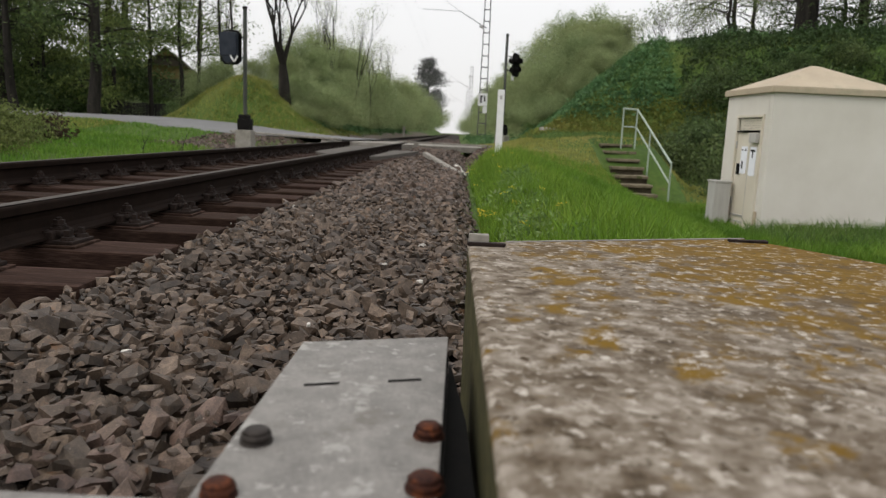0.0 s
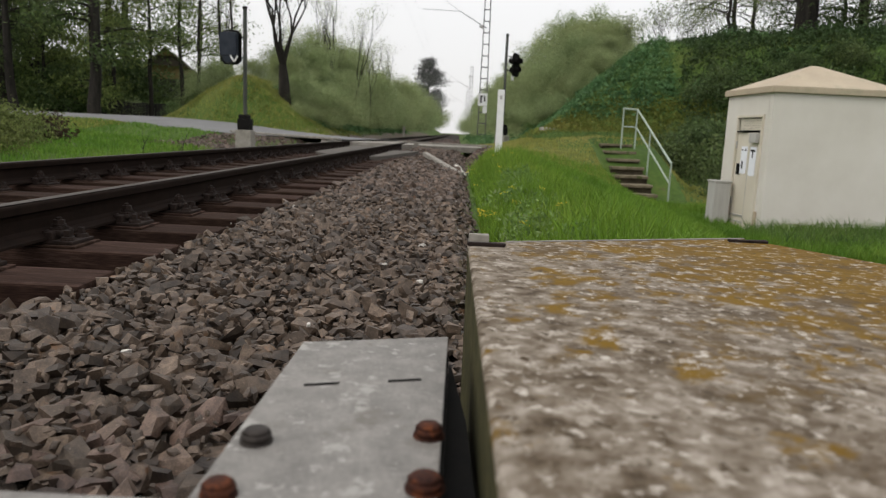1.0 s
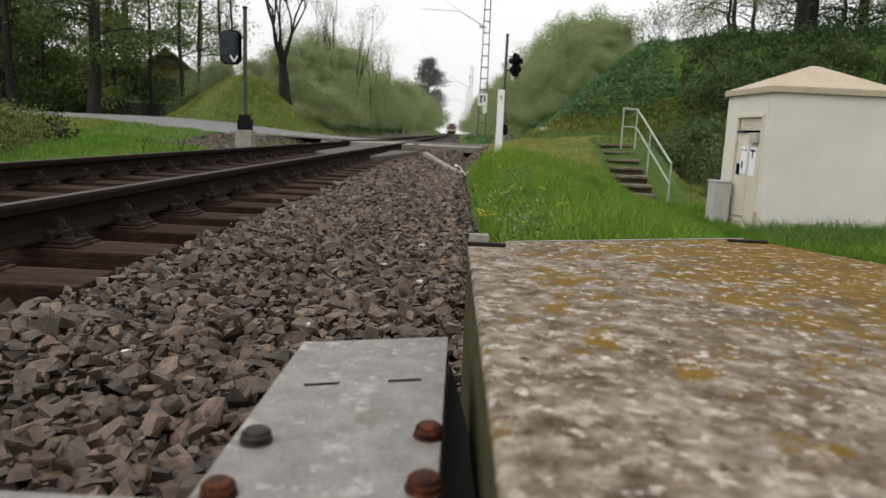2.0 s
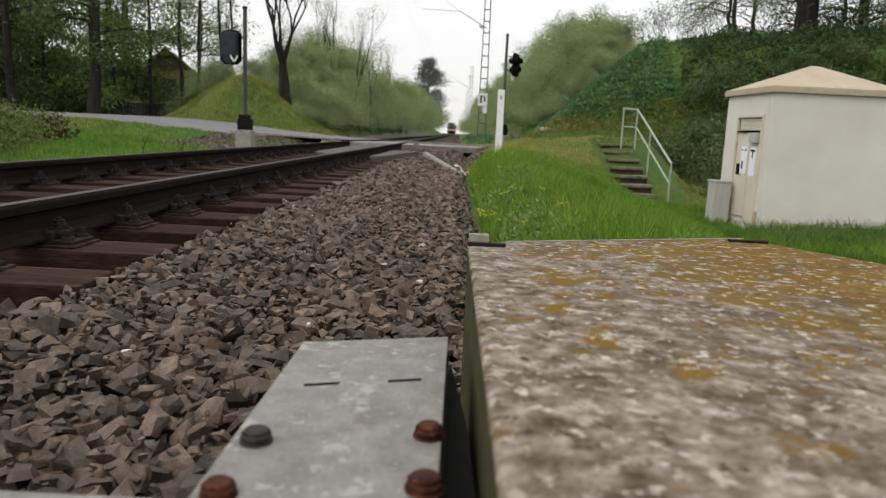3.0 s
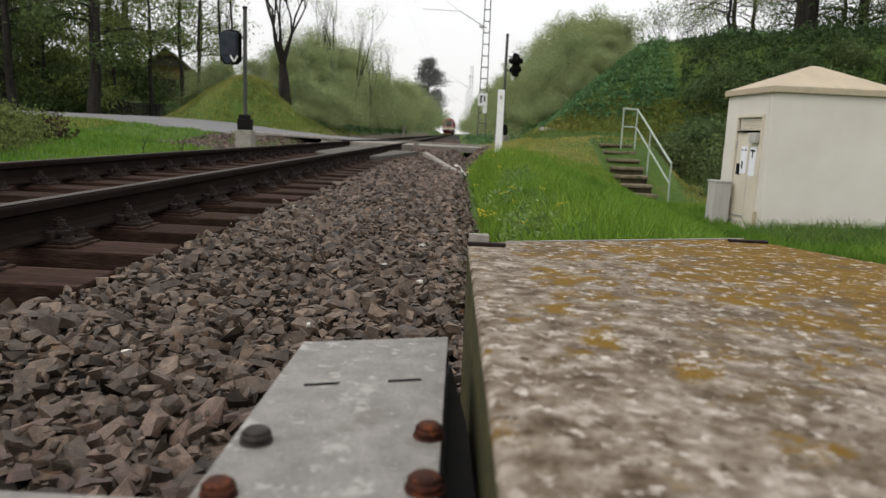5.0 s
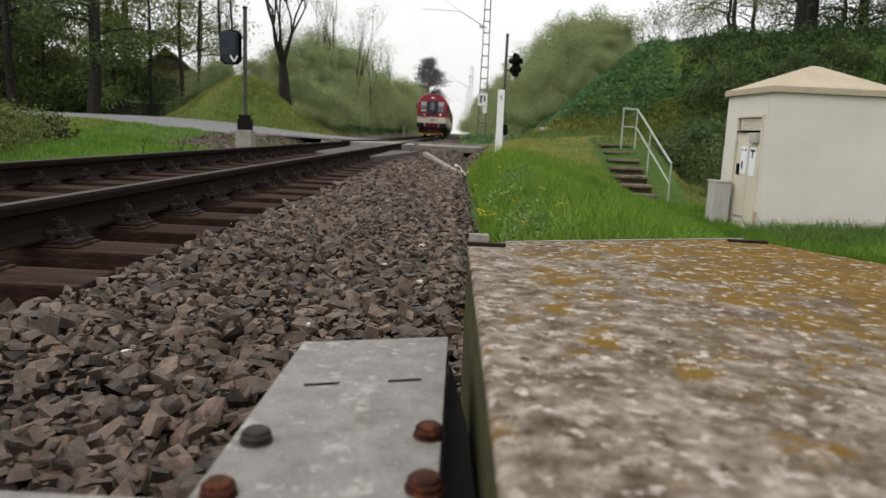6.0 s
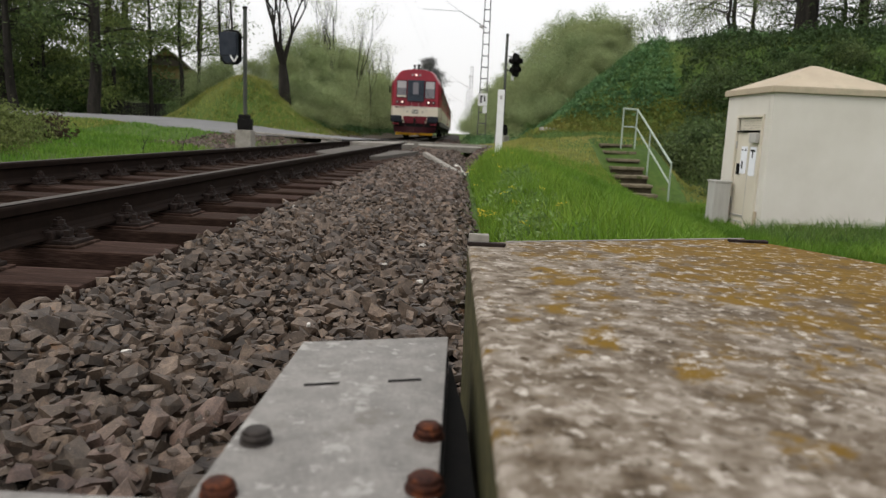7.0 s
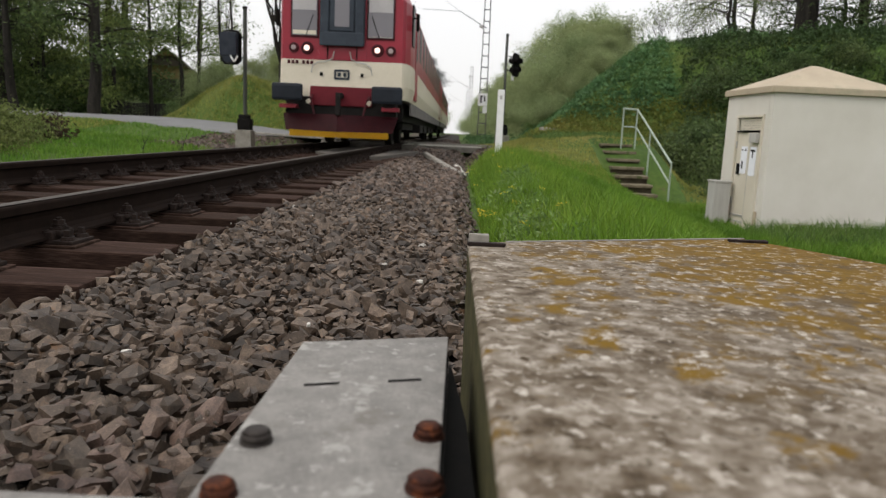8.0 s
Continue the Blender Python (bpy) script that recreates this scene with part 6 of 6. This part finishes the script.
for e in (-1, 1):
    b = bmesh.new()
    v = [b.verts.new(c) for c in ((e * 3.7, -0.5, 2.1), (0, -0.5, 5.15), (0, 8.5, 5.15), (e * 3.7, 8.5, 2.1))]
    b.faces.new(v)
    bmesh.ops.solidify(b, geom=b.faces[:], thickness=0.15)
    part("roof", b, M_THATCH, house, "dark tiled roof slope")
b = bmesh.new()
v = [b.verts.new(c) for c in ((-2.0, -0.62, 3.55), (2.0, -0.62, 3.55), (0, 0.5, 5.22))]
b.faces.new(v)
bmesh.ops.solidify(b, geom=b.faces[:], thickness=0.12)
part("roof", b, M_THATCH, house, "small brown half-hip over the gable")
fence = thing("fence", "dark weathered board fence behind the lane", "fence")
for k in range(60):
    x = -27.5 + 0.19 * k
    y = 45.0 + 0.03 * k
    b = bmesh.new()
    z = gz(x, y)
    box(b, (x, y, z - 0.1), (x + 0.182, y + 0.03, z + 1.35 + RNG.uniform(-0.05, 0.05)), 0.003)
    part("board", b, M_OLDWOOD, fence)

# small things by the lane and on the bank
block = thing("stone_block", "pale rough stone block lying on the grass", "stone", at=pose(3.0, 24.2, gz(3.0, 24.2), 0, 4, 20))
b = bmesh.new()
box(b, (-0.3, -0.2, -0.1), (0.3, 0.2, 0.2), 0.05, 0.03)
part("block", b, M_CONC, block)
log = thing("fallen_branch", "dark fallen branch beside the crossing", "branch")
b = bmesh.new()
tube(b, (-5.3, 29.6, gz(-5.3, 29.6) + 0.10), (-4.95, 29.0, gz(-4.95, 29.0) + 0.04), 0.05, 0.06, n=8)
tube(b, (-4.95, 29.0, gz(-4.95, 29.0) + 0.04), (-4.5, 28.6, gz(-4.5, 28.6) + 0.05), 0.06, 0.04, n=8)
part("limb", b, M_BARK, log)
km = thing("track_marker", "small pale marker post beside the ballast", "post", at=pose(-4.9, 64.0, gz(-4.9, 64.0)))
b = bmesh.new()
box(b, (-0.09, -0.06, -0.3), (0.09, 0.06, 1.15), 0.015)
part("post", b, M_CONC, km)
for x, y, h in ((-5.62, 12.6, 0.42), (-5.0, 12.8, 0.55), (-5.2, 13.1, 0.3)):
    st = thing("dry_stalk", "thin dry brown weed stalk in the meadow", "weed", "dry stalks")
    st.matrix_basis = pose(x, y, gz(x, y))
    b = bmesh.new()
    tube(b, (0, 0, -0.05), (0.05, 0, h * 0.6), 0.008, 0.006, n=5)
    tube(b, (0.05, 0, h * 0.6), (0.14, 0.02, h), 0.006, 0.003, n=5)
    tube(b, (0.03, 0, h * 0.4), (-0.10, 0.03, h * 0.8), 0.005, 0.002, n=5)
    tube(b, (0.06, 0, h * 0.65), (0.02, -0.03, h * 1.05), 0.004, 0.002, n=5)
    part("stalk", b, M_BARK, st)

# the nearest crushed stones, each on its own
for k, (x, y, z, s) in enumerate(singles):
    ob = new("stone", STONES[k % len(STONES)])
    ob.parent = ballast
    r = (RNG.normal() * 24, RNG.normal() * 24, RNG.uniform(0, 360))
    ob.matrix_basis = pose(float(x), float(y), float(z), *[float(a) for a in r]) @ Matrix.Diagonal((float(s), float(s), float(s) * 0.9, 1))


def motions():
    """The train comes round the far bend and runs towards the crossing."""
    front = [(0.0, 366.0), (0.6, 342.0), (1.0, 318.0), (1.3, 284.0), (1.5, 263.0), (1.7, 255.0), (2.8, 238.0), (3.5, 226.0), (4.0, 217.0), (4.5, 206.0), (4.7, 198.0), (5.0, 168.0), (5.4, 112.0), (5.7, 74.5), (5.8, 69.8), (6.0, 64.8), (6.5, 52.3), (7.0, 39.9), (7.5, 27.45), (8.0, 15.0)]

    def rows(offset, length):
        out = []
        for t, y in front:
            a, b_ = y + offset, y + offset + length
            xa, xb = float(curve_x(a)), float(curve_x(b_))
            out.append((t, pose(xa, a, 0, 0, 0, math.degrees(math.atan2(xa - xb, b_ - a)))))
        return out

    walk(railcar, rows(0.0, 24.6))
    walk(trailer, rows(25.2, 24.4))


motions()
